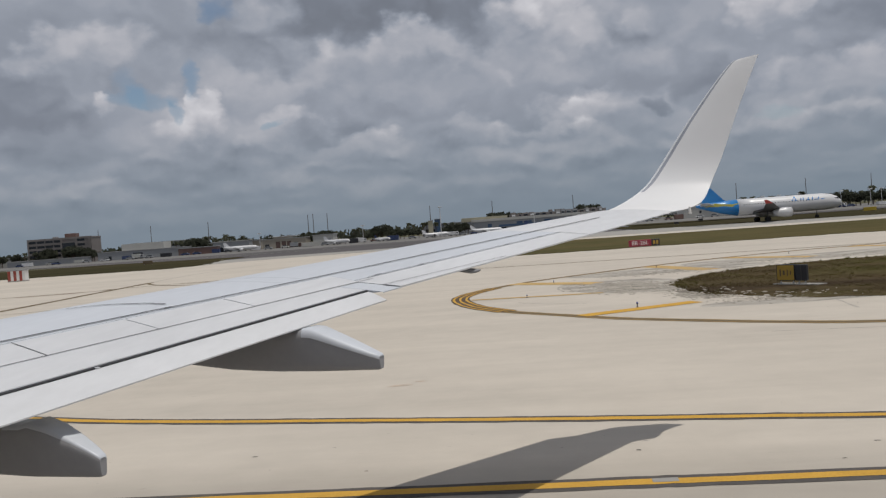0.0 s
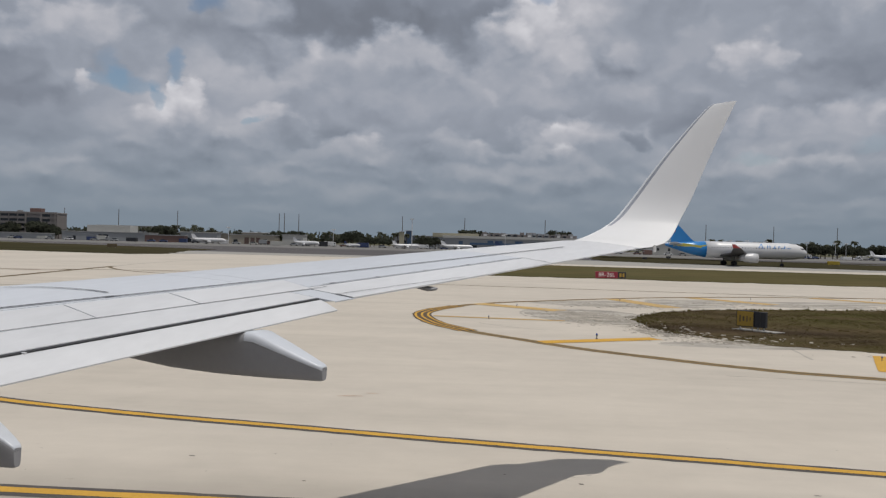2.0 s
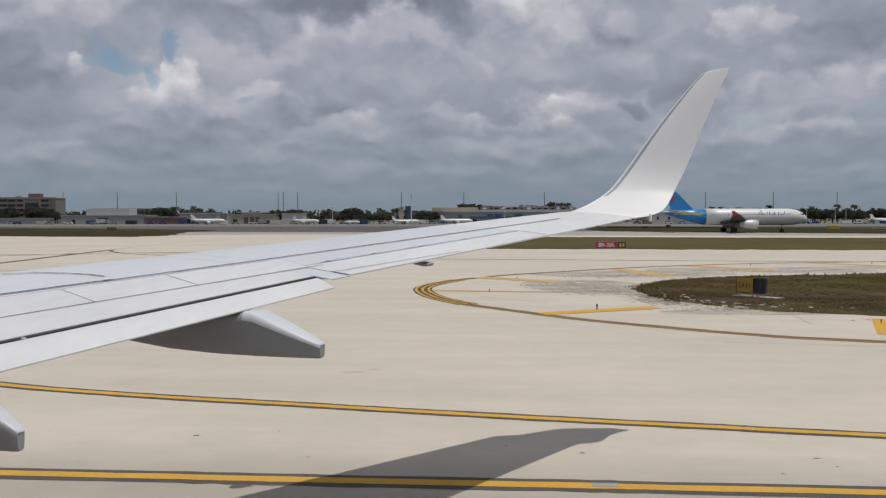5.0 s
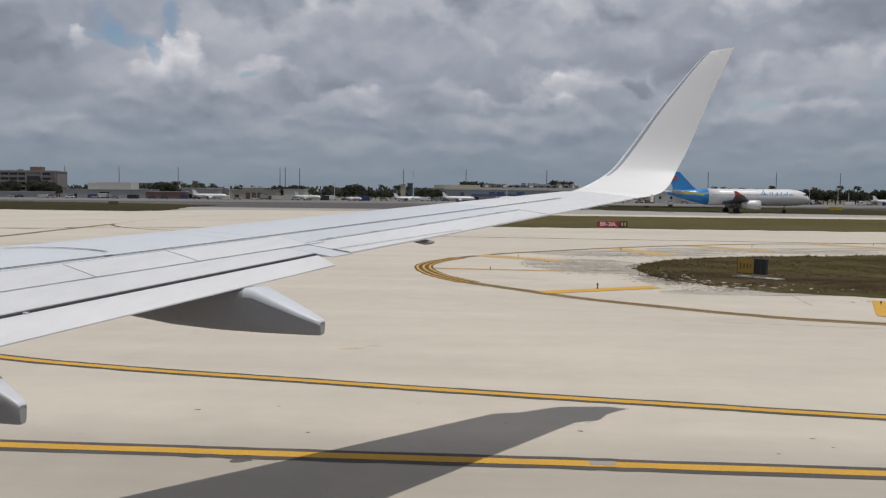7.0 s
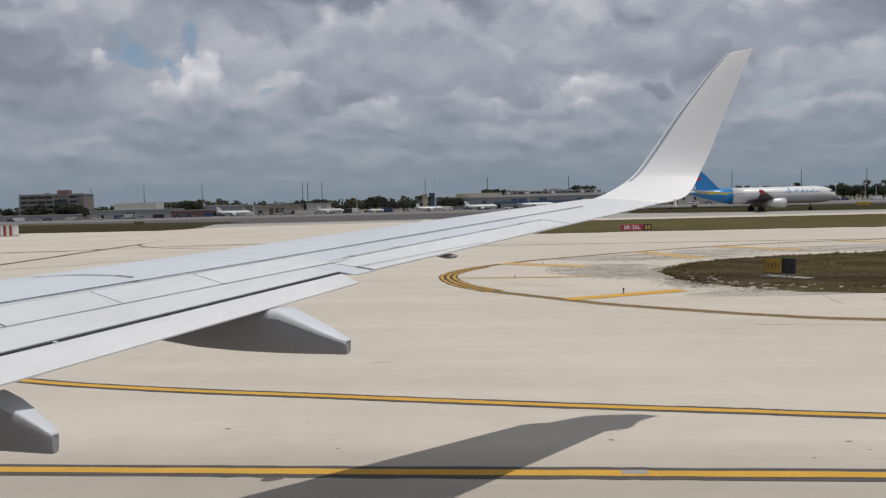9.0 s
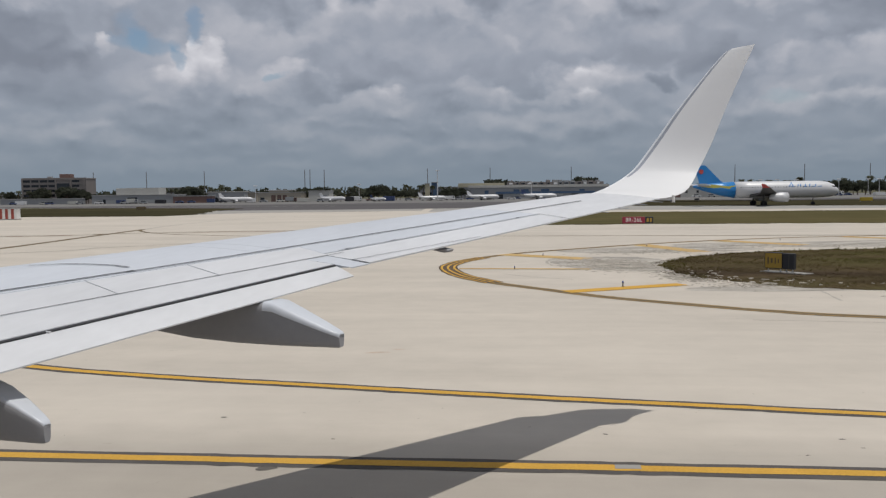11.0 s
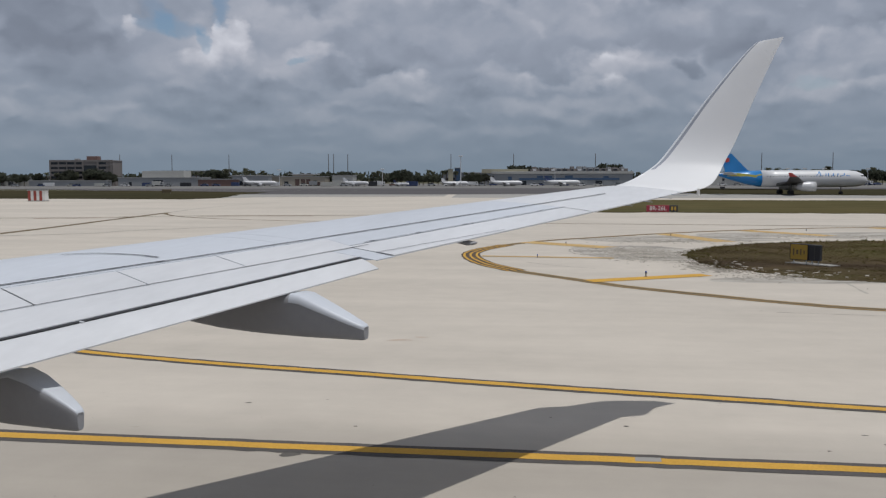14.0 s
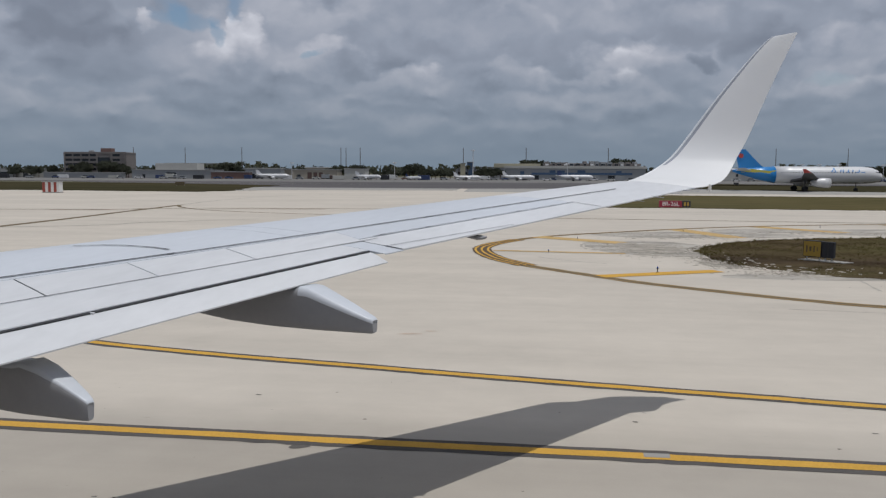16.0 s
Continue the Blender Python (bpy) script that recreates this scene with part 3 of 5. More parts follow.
far_line([(-46, 86.0), (-42, 86.2), (-38.5, 88.2)], 0.9, RUBBED, "reddish brown rubber smear along the joint", 65)
far_line([(-60, 49), (-31.6, 60.9), (-27.6, 65.6), (-20, 72)], 0.34, TYRE_MARK, "faint brown line on the concrete", 66)
far_line([(-420, 352), (-159, 309), (-100, 297), (-66, 284), (-40, 280)], 1.2, FAR_CONCRETE, "pale edge line along the runway", 67)


def blot(x, y, w, h, mat, label, seed, name="stain"):
    rnd = random.Random(seed)
    ph = [rnd.uniform(0, 6.28) for _ in range(4)]
    pts = []
    for i in range(40):
        a = 6.28319 * i / 40
        r = 1 + sum(0.16 / (k + 1) * math.sin((k + 2) * a + ph[k]) for k in range(4)) + rnd.uniform(-0.04, 0.04)
        pts.append((x + w * r * math.cos(a), y + h * r * math.sin(a)))
    bm = bmesh.new()
    bm.faces.new([bm.verts.new((*p, 0.0025 + 0.0004 * (seed % 6))) for p in pts])
    return structure(name, bm, mat, label, "stain")


for k, (x, y, w, h) in enumerate(((-2.8, 12.15, 0.16, 0.10), (-4.2, 15.0, 0.05, 0.03), (8.1, 12.9, 0.06, 0.03), (6.1, 13.4, 0.05, 0.025))):
    blot(x, y, w, h, STAIN, "small dark oil stain on the concrete", 70 + k)
blot(-2.0, 21.1, 0.34, 0.10, RUSTY, "faint reddish stain on the concrete", 93)
blot(-1.5, 21.5, 0.16, 0.06, RUSTY, "faint reddish stain on the concrete", 94)


def rubber_specks():
    """Small dark crumbs and drips along the taxi lane."""
    rnd = random.Random(58)
    verts, faces = [], []
    for _ in range(60):
        x, y = rnd.uniform(-14, 14), rnd.uniform(8.0, 17.0)
        r = 0.008 + 0.03 * rnd.random() ** 4
        i = len(verts)
        verts += [(x + r * rnd.uniform(0.6, 1.9) * math.cos(1.0472 * k), y + r * rnd.uniform(0.5, 1.1) * math.sin(1.0472 * k), 0.0035) for k in range(6)]
        faces.append(tuple(range(i, i + 6)))
    mesh = bpy.data.meshes.new("rubber_specks")
    mesh.from_pydata(verts, [], faces)
    mesh.materials.append(STAIN)
    tagged(new("rubber_specks", mesh), "small dark rubber crumbs scattered on the concrete", "debris", kind="stuff")


rubber_specks()
structure("paint_patch", sheet([(2.25, 12.0), (2.62, 11.98), (2.64, 12.16), (2.27, 12.18)], 0.0, 0.013), FAR_CONCRETE, "small pale repair patch on the yellow line", "marking")
blot(9.3, 46.5, 4.2, 4.8, GREY_PATCH, "scuffed grey patch at the turf island's tip", 81, "scuffed_patch")
blot(13.5, 57.3, 6.2, 3.2, GREY_PATCH, "scuffed grey patch beside the turf island", 82, "scuffed_patch")
blot(24.0, 61.0, 8.0, 2.9, GREY_PATCH, "scuffed grey patch beside the turf island", 83, "scuffed_patch")
blot(35.0, 63.6, 7.5, 2.3, GREY_PATCH, "scuffed grey patch beside the turf island", 85, "scuffed_patch")
blot(12.6, 33.9, 3.4, 0.9, GREY_PATCH, "scuffed grey patch beside the turf island", 88, "scuffed_patch")


def streak(points, width, mat, label, seed):
    line = curve_through([(x, y, 0) for x, y in points], 8)
    return structure("tyre_mark", ribbon(line, width, 0.004, 0, width * 0.3, seed), mat, label, "stain")


for k in range(7):
    a0 = 0.5 * k
    streak([(5.9 + a0, 50.2 - 0.1 * k), (5.1 + a0, 48.4), (5.2 + a0, 46.0), (6.6 + a0, 44.0 - 0.15 * k)], 0.13, TYRE_MARK, "faint curved tyre scuff on the concrete", 200 + k)
streak([(2.3, 41.2), (3.6, 39.6), (5.2, 38.4)], 0.10, TYRE_MARK, "faint dark tyre mark", 210)
streak([(9.0, 25.9), (11.5, 25.4), (13.4, 24.9)], 0.06, TYRE_MARK, "faint dark tyre mark", 211)
streak([(14.3, 34.0), (13.6, 30.2)], 0.10, TYRE_MARK, "faint dark tyre mark", 212)
streak([(0, 93.5), (30, 89.5), (62, 85.0)], 0.22, TYRE_MARK, "dark joint line along the taxiway", 213)
streak([(-54, 176), (-44, 185.5), (-22.5, 188), (-8, 191)], 1.0, WORN_LINE, "dark joint along the far taxiway", 215)
streak([(18, 86.0), (40, 83.5), (62, 80.5)], 0.18, TYRE_MARK, "dark joint line along the taxiway", 214)


def gravel_scatter():
    """Loose dirt and gravel swept off the worn tip of the turf island."""
    rnd = random.Random(77)
    verts, faces = [], []

    def clod(x, y, w, h, z):
        n, i = 9, len(verts)
        ph = rnd.uniform(0, 6.28)
        for k in range(n):
            a = 6.28319 * k / n
            r = rnd.uniform(0.55, 1.25)
            verts.append((x + w * r * math.cos(a + ph), y + h * r * math.sin(a + ph), 0.006))
        verts.append((x, y, 0.006 + z))
        faces.extend((i + k, i + (k + 1) % n, i + n) for k in range(n))

    rows = ((8.6, 46.0, 1.9, 3.2, 1500, 0.075), (10.4, 39.0, 0.9, 2.0, 700, 0.065), (12.8, 35.2, 2.0, 0.9, 500, 0.05), (22.0, 31.3, 5.0, 0.6, 160, 0.045), (13.0, 55.5, 4.5, 2.2, 400, 0.08), (24.0, 60.0, 7.0, 1.6, 400, 0.08))
    for x, y, sx, sy, count, size in rows:
        for _ in range(count):
            r = size * rnd.uniform(0.3, 1.0) ** 2 * 2
            clod(rnd.gauss(x, sx * 0.6), rnd.gauss(y, sy * 0.6), r * rnd.uniform(0.7, 1.8), r, rnd.uniform(0.004, 0.03))
    mesh = bpy.data.meshes.new("gravel")
    mesh.from_pydata(verts, [], faces)
    mesh.materials.append(GRAVEL)
    tagged(new("gravel", mesh), "loose grey dirt and gravel round the island's tip", "gravel", kind="stuff")


gravel_scatter()

# ---------------------------------------------------------------- turf
def turf(name, outline, z, mat, label, seed, rough=0.5):
    rnd = random.Random(seed)
    pts = []
    for (x0, y0), (x1, y1) in zip(outline, outline[1:] + outline[:1]):
        far = math.hypot(x1 - x0, y1 - y0)
        n = min(max(2, int(far / (rough * 0.6))), 140)
        for i in range(n):
            t = i / n
            x, y = x0 + (x1 - x0) * t, y0 + (y1 - y0) * t
            out = rough * (1.1 * noise.noise((x * 0.5 / rough, y * 0.5 / rough, seed)) + rnd.uniform(-0.22, 0.22))
            pts.append((x - out * (y1 - y0) / far, y + out * (x1 - x0) / far))
    return structure(name, sheet(pts, -0.2, z), mat, label, "grass")


TURF_TIP = [(10.6, 43.6), (11.2, 46.4), (13.0, 49.4), (16.0, 52.4), (18.6, 53.9), (22.5, 55.2), (29, 56.4), (50, 61), (80, 64), (80, 14), (45, 24.0), (30, 28.9), (22, 31.2), (17, 32.8), (14, 34.4), (11.6, 37.0), (10.6, 40.4)]
turf("turf_island", TURF_TIP, 0.022, TURF, "dry brown turf island between the taxiways", 5, 0.6)
turf("turf_strip", [(3, 102.5), (60, 95.5), (520, 52), (520, 118), (60, 152), (18, 160), (2, 140)], 0.06, FAR_TURF, "olive turf strip behind the taxiway", 6, 1.5)
turf("turf_strip", [(-340, 205), (-160, 182), (-88, 170.5), (-58, 165.5), (-54, 176), (-61, 212), (-62, 246), (-118, 285), (-151, 291), (-340, 322)], 0.06, DARK_TURF, "dark turf strip between taxiway and runway", 7, 1.5)
turf("turf_strip", [(46, 221), (98, 189), (520, 150), (520, 225), (140, 264), (75, 340), (50, 345)], 0.06, DARK_TURF, "dark turf strip along the runway", 8, 1.5)
turf("turf_strip", [(56, 284), (700, 256), (700, 270), (60, 298)], 0.06, DARK_TURF, "thin dark turf strip beyond the runway", 9, 1.5)


def inside(x, y, poly):
    hit = False
    for (x0, y0), (x1, y1) in zip(poly, poly[1:] + poly[:1]):
        if (y0 > y) != (y1 > y) and x < (x1 - x0) * (y - y0) / (y1 - y0) + x0:
            hit = not hit
    return hit


def grass_blades():
    """Many small blades on the near turf island, thinner and shorter towards its worn rim."""
    rnd = random.Random(15)
    verts, faces = [], []
    tries = 0
    while len(faces) < 150000 and tries < 520000:
        tries += 1
        x, y = rnd.uniform(9.5, 36), rnd.uniform(26, 58)
        if x * 1.9 > y + 6 or not inside(x, y, TURF_TIP) and not (inside(x + 0.7, y, TURF_TIP) and rnd.random() < 0.25):
            continue
        patch = noise.noise((x * 0.35, y * 0.35, 0.0))
        if patch + rnd.uniform(-0.4, 0.4) < -0.25:
            continue
        h = rnd.uniform(0.006, 0.028) * (1.0 + 0.7 * patch) * (rnd.uniform(2.5, 5.0) if rnd.random() < 0.004 else 1.0)
        a = rnd.uniform(0, 6.28)
        w = rnd.uniform(0.006, 0.013)
        lean = rnd.uniform(0, 0.05)
        b = rnd.uniform(0, 6.28)
        i = len(verts)
        verts += [(x - w * math.cos(a), y - w * math.sin(a), 0.012), (x + w * math.cos(a), y + w * math.sin(a), 0.012), (x + lean * math.cos(b), y + lean * math.sin(b), 0.024 + h)]
        faces.append((i, i + 1, i + 2))
    mesh = bpy.data.meshes.new("grass")
    mesh.from_pydata(verts, [], faces)
    mesh.materials.append(BLADE)
    tagged(new("grass", mesh), "dry brown and olive grass on the island", "grass", kind="stuff")


grass_blades()


def grass_tufts():
    """Taller olive tufts along the island's far rim and round its tip, loosely strewn inside."""
    rnd = random.Random(16)
    rim = [(11.0, 38.5), (10.5, 41.0), (10.7, 43.8), (11.3, 46.4), (13.1, 49.3), (16.1, 52.2), (18.7, 53.7), (22.6, 55.0), (29, 56.2), (40, 58.6)]
    spots = []
    for (x0, y0), (x1, y1) in zip(rim, rim[1:]):
        for _ in range(int(math.hypot(x1 - x0, y1 - y0) * 9)):
            t, inward = rnd.random(), abs(rnd.gauss(0, 0.7)) - 0.25
            x, y = x0 + (x1 - x0) * t + inward * 0.7, y0 + (y1 - y0) * t - inward * 0.7
            if noise.noise((x * 0.9, y * 0.9, 3.0)) + rnd.uniform(-0.35, 0.35) > -0.12:
                spots.append((x, y, rnd.uniform(0.07, 0.17) * (1.9 if rnd.random() < 0.05 else 1.0)))
    while len(spots) < 900:
        x, y = rnd.uniform(10.5, 32), rnd.uniform(30, 57)
        if inside(x, y, TURF_TIP) and noise.noise((x * 0.5, y * 0.5, 8.0)) > 0.08:
            spots.append((x, y, rnd.uniform(0.04, 0.10)))
    verts, faces = [], []
    for x, y, h in spots:
        for _ in range(16):
            a, lean, r = rnd.uniform(0, 6.28), rnd.uniform(0.1, 0.9) * h, rnd.uniform(0, 0.12)
            px, py = x + r * math.cos(a), y + r * math.sin(a)
            w, i, tall = rnd.uniform(0.008, 0.02), len(verts), h * rnd.uniform(0.5, 1.1)
            verts += [(px - w * math.sin(a), py + w * math.cos(a), 0.005), (px + w * math.sin(a), py - w * math.cos(a), 0.005), (px + lean * math.cos(a), py + lean * math.sin(a), 0.022 + tall)]
            faces.append((i, i + 1, i + 2))
    mesh = bpy.data.meshes.new("grass_tufts")
    mesh.from_pydata(verts, [], faces)
    mesh.materials.append(TUFT)
    tagged(new("grass_tufts", mesh), "ragged olive grass tufts along the island's rim", "grass", kind="stuff")


grass_tufts()


def pale_rubble():
    """Broken pale concrete lying in the thin grass along the island's near rim."""
    rnd = random.Random(19)
    verts, faces = [], []
    for x, y, sx, sy, count, size in ((11.9, 38.0, 0.5, 0.9, 22, 0.055), (13.6, 36.2, 1.0, 0.6, 26, 0.065), (16.8, 35.0, 1.2, 0.5, 8, 0.05), (24.0, 31.4, 3.0, 0.5, 10, 0.06), (11.8, 41.0, 0.5, 1.2, 12, 0.06)):
        for _ in range(count):
            cx, cy, w = rnd.gauss(x, sx), rnd.gauss(y, sy), size * rnd.uniform(0.4, 1.7)
            n, i, turn, z = 6, len(verts), rnd.uniform(0, 6.28), 0.022 + rnd.uniform(0.008, 0.04)
            rim = [(w * rnd.uniform(0.6, 1.3), turn + 6.28319 * k / n) for k in range(n)]
            verts += [(cx + r * 1.6 * math.cos(a), cy + r * math.sin(a), 0.0) for r, a in rim]
            verts += [(cx + r * 1.3 * math.cos(a), cy + r * 0.8 * math.sin(a), z + rnd.uniform(-0.008, 0.008)) for r, a in rim]
            faces += [(i + k, i + (k + 1) % n, i + n + (k + 1) % n, i + n + k) for k in range(n)]
            faces.append(tuple(range(i + n, i + 2 * n)))
    mesh = bpy.data.meshes.new("rubble")
    mesh.from_pydata(verts, [], faces)
    mesh.materials.append(RUBBLE)
    tagged(new("rubble", mesh), "broken pale concrete pieces in the thin grass", "rubble", kind="stuff")


pale_rubble()

# ---------------------------------------------------------------- the airliner that carries the camera
SIZE = 0.935
AXIS = Matrix.Translation((-0.035, 0.009, 3.904)) @ Matrix.Scale(SIZE, 4) @ Matrix.Translation((0.035, -0.009, -3.904)) @ pose(0, 0, 0, 0, 0, -22.6)      # x aft, y outboard of the window, z up
airliner = thing("airliner", AXIS, "pale grey airliner wing with a tall white blended winglet", "airplane")

S0, X0, Z0 = 8.505, -4.589, 3.205      # trailing edge at the aileron's inner end
SWEEP, DIHEDRAL, TAPER, TIP_S, TIP_CHORD = 0.331, 0.098, 0.209, 15.508, 1.45


def chord(s):
    return TIP_CHORD + (TIP_S - s) * TAPER


def upper(u, t=0.105):
    v = min(max(1 - u, 0.0), 1.35)
    return 5 * t * (0.2969 * math.sqrt(v) - 0.126 * v - 0.3516 * v * v + 0.2843 * v ** 3 - 0.1015 * v ** 4)


def skin(s, c, lift=0.0, lower=False):
    """A point of the wing's surface: span s, distance c ahead of the trailing edge."""
    k = chord(s)
    t = 0.105 + 0.0035 * max(8.5 - s, 0.0)
    z = -0.62 * upper(c / k, t) if lower else upper(c / k, t)
    return Vector((X0 + SWEEP * (s - S0) - c, s, Z0 + DIHEDRAL * (s - S0) + k * z + 0.02 * c + lift))


def section(s, c0, n=30):
    k = chord(s)
    cs = [c0 + (k - c0) * (1 - math.cos(math.pi * i / n)) / 2 for i in range(n + 1)]
    low = [skin(s, c, 0.0, True) for c in reversed(cs)]
    if (skin(s, c0) - skin(s, c0, 0, True)).z < 0.01:
        low[-1].z -= 0.012
    return [skin(s, c) for c in cs] + low[1:]


def slot(s):
    """How far ahead of the trailing edge the slot before the flap runs."""
    return 0.056 + 0.12 * min(max((s - 4.6) / 3.6, 0.0), 1.0)


def spans(a, b, n):
    return [a + (b - a) * i / n for i in range(n + 1)]


def wing_parts():
    bm = bmesh.new()
    loft(bm, [section(s, slot(s) + 0.014) for s in spans(-0.6, 8.20, 22)])
    loft(bm, [section(s, -0.03) for s in spans(8.205, 8.475, 1)])
    loft(bm, [section(s, 0.215 * chord(s) + 0.02) for s in spans(8.48, 12.35, 8)])
    wing = part("wing", bm, WING_SKY_GREY, airliner, "light grey painted wing skin with a reflected-sky tint", smooth=True)
    wing.data.set_sharp_from_angle(angle=radians(35))
    tip = part("wing_tip", loft(bmesh.new(), [section(s, 0.0) for s in spans(12.355, 15.0, 6)]), WING_PANEL, airliner, "pale grey outer wing skin", smooth=True)
    tip.data.set_sharp_from_angle(angle=radians(35))

    def plate(name, s0, s1, f0, f1, lift, mat, label, n=3, skew=0.0):
        """A panel lying on the skin between two spans and two chord fractions."""
        rings = []
        for s in spans(s0, s1, n):
            cs = [f0 * chord(s) + (f1 - f0) * chord(s) * i / 6 for i in range(7)]
            top = [skin(s - skew * (i / 6), c, lift) for i, c in enumerate(cs)]
            rings.append(top + [p - Vector((0, 0, 0.02)) for p in reversed(top)])
        return part(name, loft(bmesh.new(), rings), mat, wing, label)

    for s0, s1 in ((3.05, 4.08), (4.08, 5.14), (5.14, 6.13), (6.13, 7.15), (7.15, 8.5)):
        plate("spoiler", s0 + 0.004, s1 - 0.004, 0.186, 0.366, 0.006, WING_PANEL, "grey hinged spoiler panel", skew=-0.15)
    rings = []
    for s in spans(2.5, 8.18, 10):
        a, b = slot(s) + 0.016, 0.178 * chord(s)
        top = [skin(s, a + (b - a) * i / 6, 0.004) for i in range(7)]
        rings.append(top + [p - Vector((0, 0, 0.02)) for p in reversed(top)])
    part("trailing_panel", loft(bmesh.new(), rings), WING_PANEL, wing, "narrow grey panel ahead of the flap")

    def seam(pts, width, label="", mat=SEAM, lift=0.010):
        rings = []
        for i, (s, c) in enumerate(pts):
            p, q = pts[max(i - 1, 0)], pts[min(i + 1, len(pts) - 1)]
            d = Vector((q[1] - p[1], q[0] - p[0])).normalized()
            rings.append([skin(s - k * d.x * width / 2, c + k * d.y * width / 2, lift) for k in (-1, 1)])
        part("panel_seam", loft(bmesh.new(), rings, closed=False), mat, wing, label)

    def frac(s, f):
        return s, f * chord(s)

    seam([frac(s, 0.405) for s in spans(6.75, 13.9, 40)], 0.028)
    seam([frac(s, 0.410) for s in spans(3.0, 6.85, 20)], 0.032, lift=0.010)
    seam([frac(s, 0.374) for s in spans(3.0, 8.5, 20)], 0.008)
    seam([frac(s, 0.182) for s in spans(3.0, 8.7, 20)], 0.012)
    seam([(6.93, 1.52), (6.92, 1.74), (6.85, 2.02), (6.76, 2.28), (6.60, 2.5)], 0.026)
    for s, w in ((4.08, 0.010), (5.14, 0.010), (6.13, 0.006), (7.15, 0.008), (8.5, 0.006)):
        seam([(s + 0.15 * (f - 0.186) / 0.18, f * chord(s)) for f in spans(0.184, 0.368, 6)], w, mat=WINGLET_SEAM if s > 6 else SEAM)
    seam([(8.47, 0.21), (8.47, 0.10), (8.47, -0.02)], 0.02)
    seam([frac(s, 0.222) for s in spans(8.75, 12.37, 20)], 0.012)
    seam([(8.48 + 3.9 * i / 20, 0.19 - 0.155 * i / 10 if i < 10 else 0.035) for i in range(11)], 0.010)
    for s in (8.9, 9.6, 10.4, 11.2, 11.9):
        seam([frac(s - 0.04, 0.225), frac(s + 0.04, 0.225)], 0.02)
    seam([(12.35, 0.46), (12.34, 0.24), (12.33, 0.02)], 0.014)
    # aileron
    rings = []
    for s in spans(8.49, 12.335, 6):
        cs = [0.0, 0.05 * chord(s), 0.10 * chord(s), 0.15 * chord(s), 0.213 * chord(s)]
        rings.append([skin(s, c, 0.002) for c in cs] + [skin(s, c, -0.004 if c else -0.012, True) for c in reversed(cs)])
    aileron = part("aileron", loft(bmesh.new(), rings), WING_PANEL, airliner, "long narrow grey aileron")
    aileron.data.set_sharp_from_angle(angle=radians(35))
    # small hinge fairing under the aileron
    bm = bmesh.new()
    loft(bm, [[skin(9.82 + w * math.cos(a), c, -0.05 - 0.035 * h * (1 - math.sin(a))) for a in [6.283 * i / 10 for i in range(10)]]
              for c, w, h in ((0.45, 0.01, 0.1), (0.30, 0.05, 0.7), (0.08, 0.07, 0.9), (0.0, 0.06, 0.6), (-0.03, 0.02, 0.2))])
    part("hinge_fairing", bm, FAIRING_GREY, airliner, smooth=True)
    # near-black strip between the trailing panel and the flap, coloured as the slot's shade
    rings = [[skin(s, slot(s) + 0.014, -0.003), skin(s, slot(s) - 0.014, -0.006), skin(s, slot(s) - 0.014, -0.10), skin(s, slot(s) + 0.014, -0.10)] for s in spans(-0.5, 8.2, 16)]
    part("flap_slot", loft(bmesh.new(), rings), SLOT_SHADE, airliner, "near-black strip for the shade in the slot ahead of the flap")

    rings = []
    for s in spans(-0.5, 8.19, 18):
        back = 0.073 + (8.175 - s) * 0.0735
        a, b = skin(s, slot(s) - 0.018, -0.017), skin(s, -back, -0.08)
        k = [0.0, 0.04, 0.12, 0.3, 0.55, 0.8, 1.0]
        top = [a.lerp(b, v) + Vector((0, 0, 0.012 * math.sin(math.pi * v ** 0.6))) for v in k]
        low = [a.lerp(b, v) - Vector((0, 0, 0.10 * (1 - v) ** 0.7 + 0.012)) for v in reversed(k)]
        rings.append(top + low)
    flap = part("flap", loft(bmesh.new(), rings), WING_PANEL, airliner, "grey flap drooped behind a dark slot", smooth=True)
    flap.data.set_sharp_from_angle(angle=radians(35))
    for s in (5.11, 3.4):
        a = skin(s, slot(s) - 0.016, -0.004)
        part("slot_bracket", boxed(a.x - 0.022, a.y - 0.014, a.z - 0.05, a.x + 0.022, a.y + 0.014, a.z + 0.002, bevel=0.005), WING_PANEL, airliner)

    # canoe fairings over the flap tracks
    def canoe(s, stations, half, label, crest, grow=1.063, cap_width=1.06):
        s, half = s * grow, half * grow
        stations = [(x * grow, 3.904 + (top - 3.904) * grow, 3.904 + (low - 3.904) * grow, w) for x, top, low, w in stations]
        rings = []
        for x, top, low, w in stations:
            ring = []
            for i in range(32):
                a = 6.28319 * i / 32
                cx, cz = math.cos(a), math.sin(a)
                ex = 0.46
                px = math.copysign(abs(cx) ** ex, cx) * half * w
                pz = math.copysign(abs(cz) ** ex, cz)
                ring.append((x, s + px * (0.93 + 0.13 * pz), (top + low) / 2 + pz * (top - low) / 2))      # sides lean in towards the keel
            rings.append(ring)
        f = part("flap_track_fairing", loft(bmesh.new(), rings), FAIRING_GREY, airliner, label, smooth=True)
        f.data.set_sharp_from_angle(angle=radians(38))
        # pale cap added where the tail clears the flap, coloured as a sunlit top
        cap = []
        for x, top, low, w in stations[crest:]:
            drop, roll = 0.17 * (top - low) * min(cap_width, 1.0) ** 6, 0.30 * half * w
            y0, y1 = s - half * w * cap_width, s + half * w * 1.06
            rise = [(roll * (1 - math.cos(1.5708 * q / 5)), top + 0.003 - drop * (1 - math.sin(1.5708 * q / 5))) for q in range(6)]
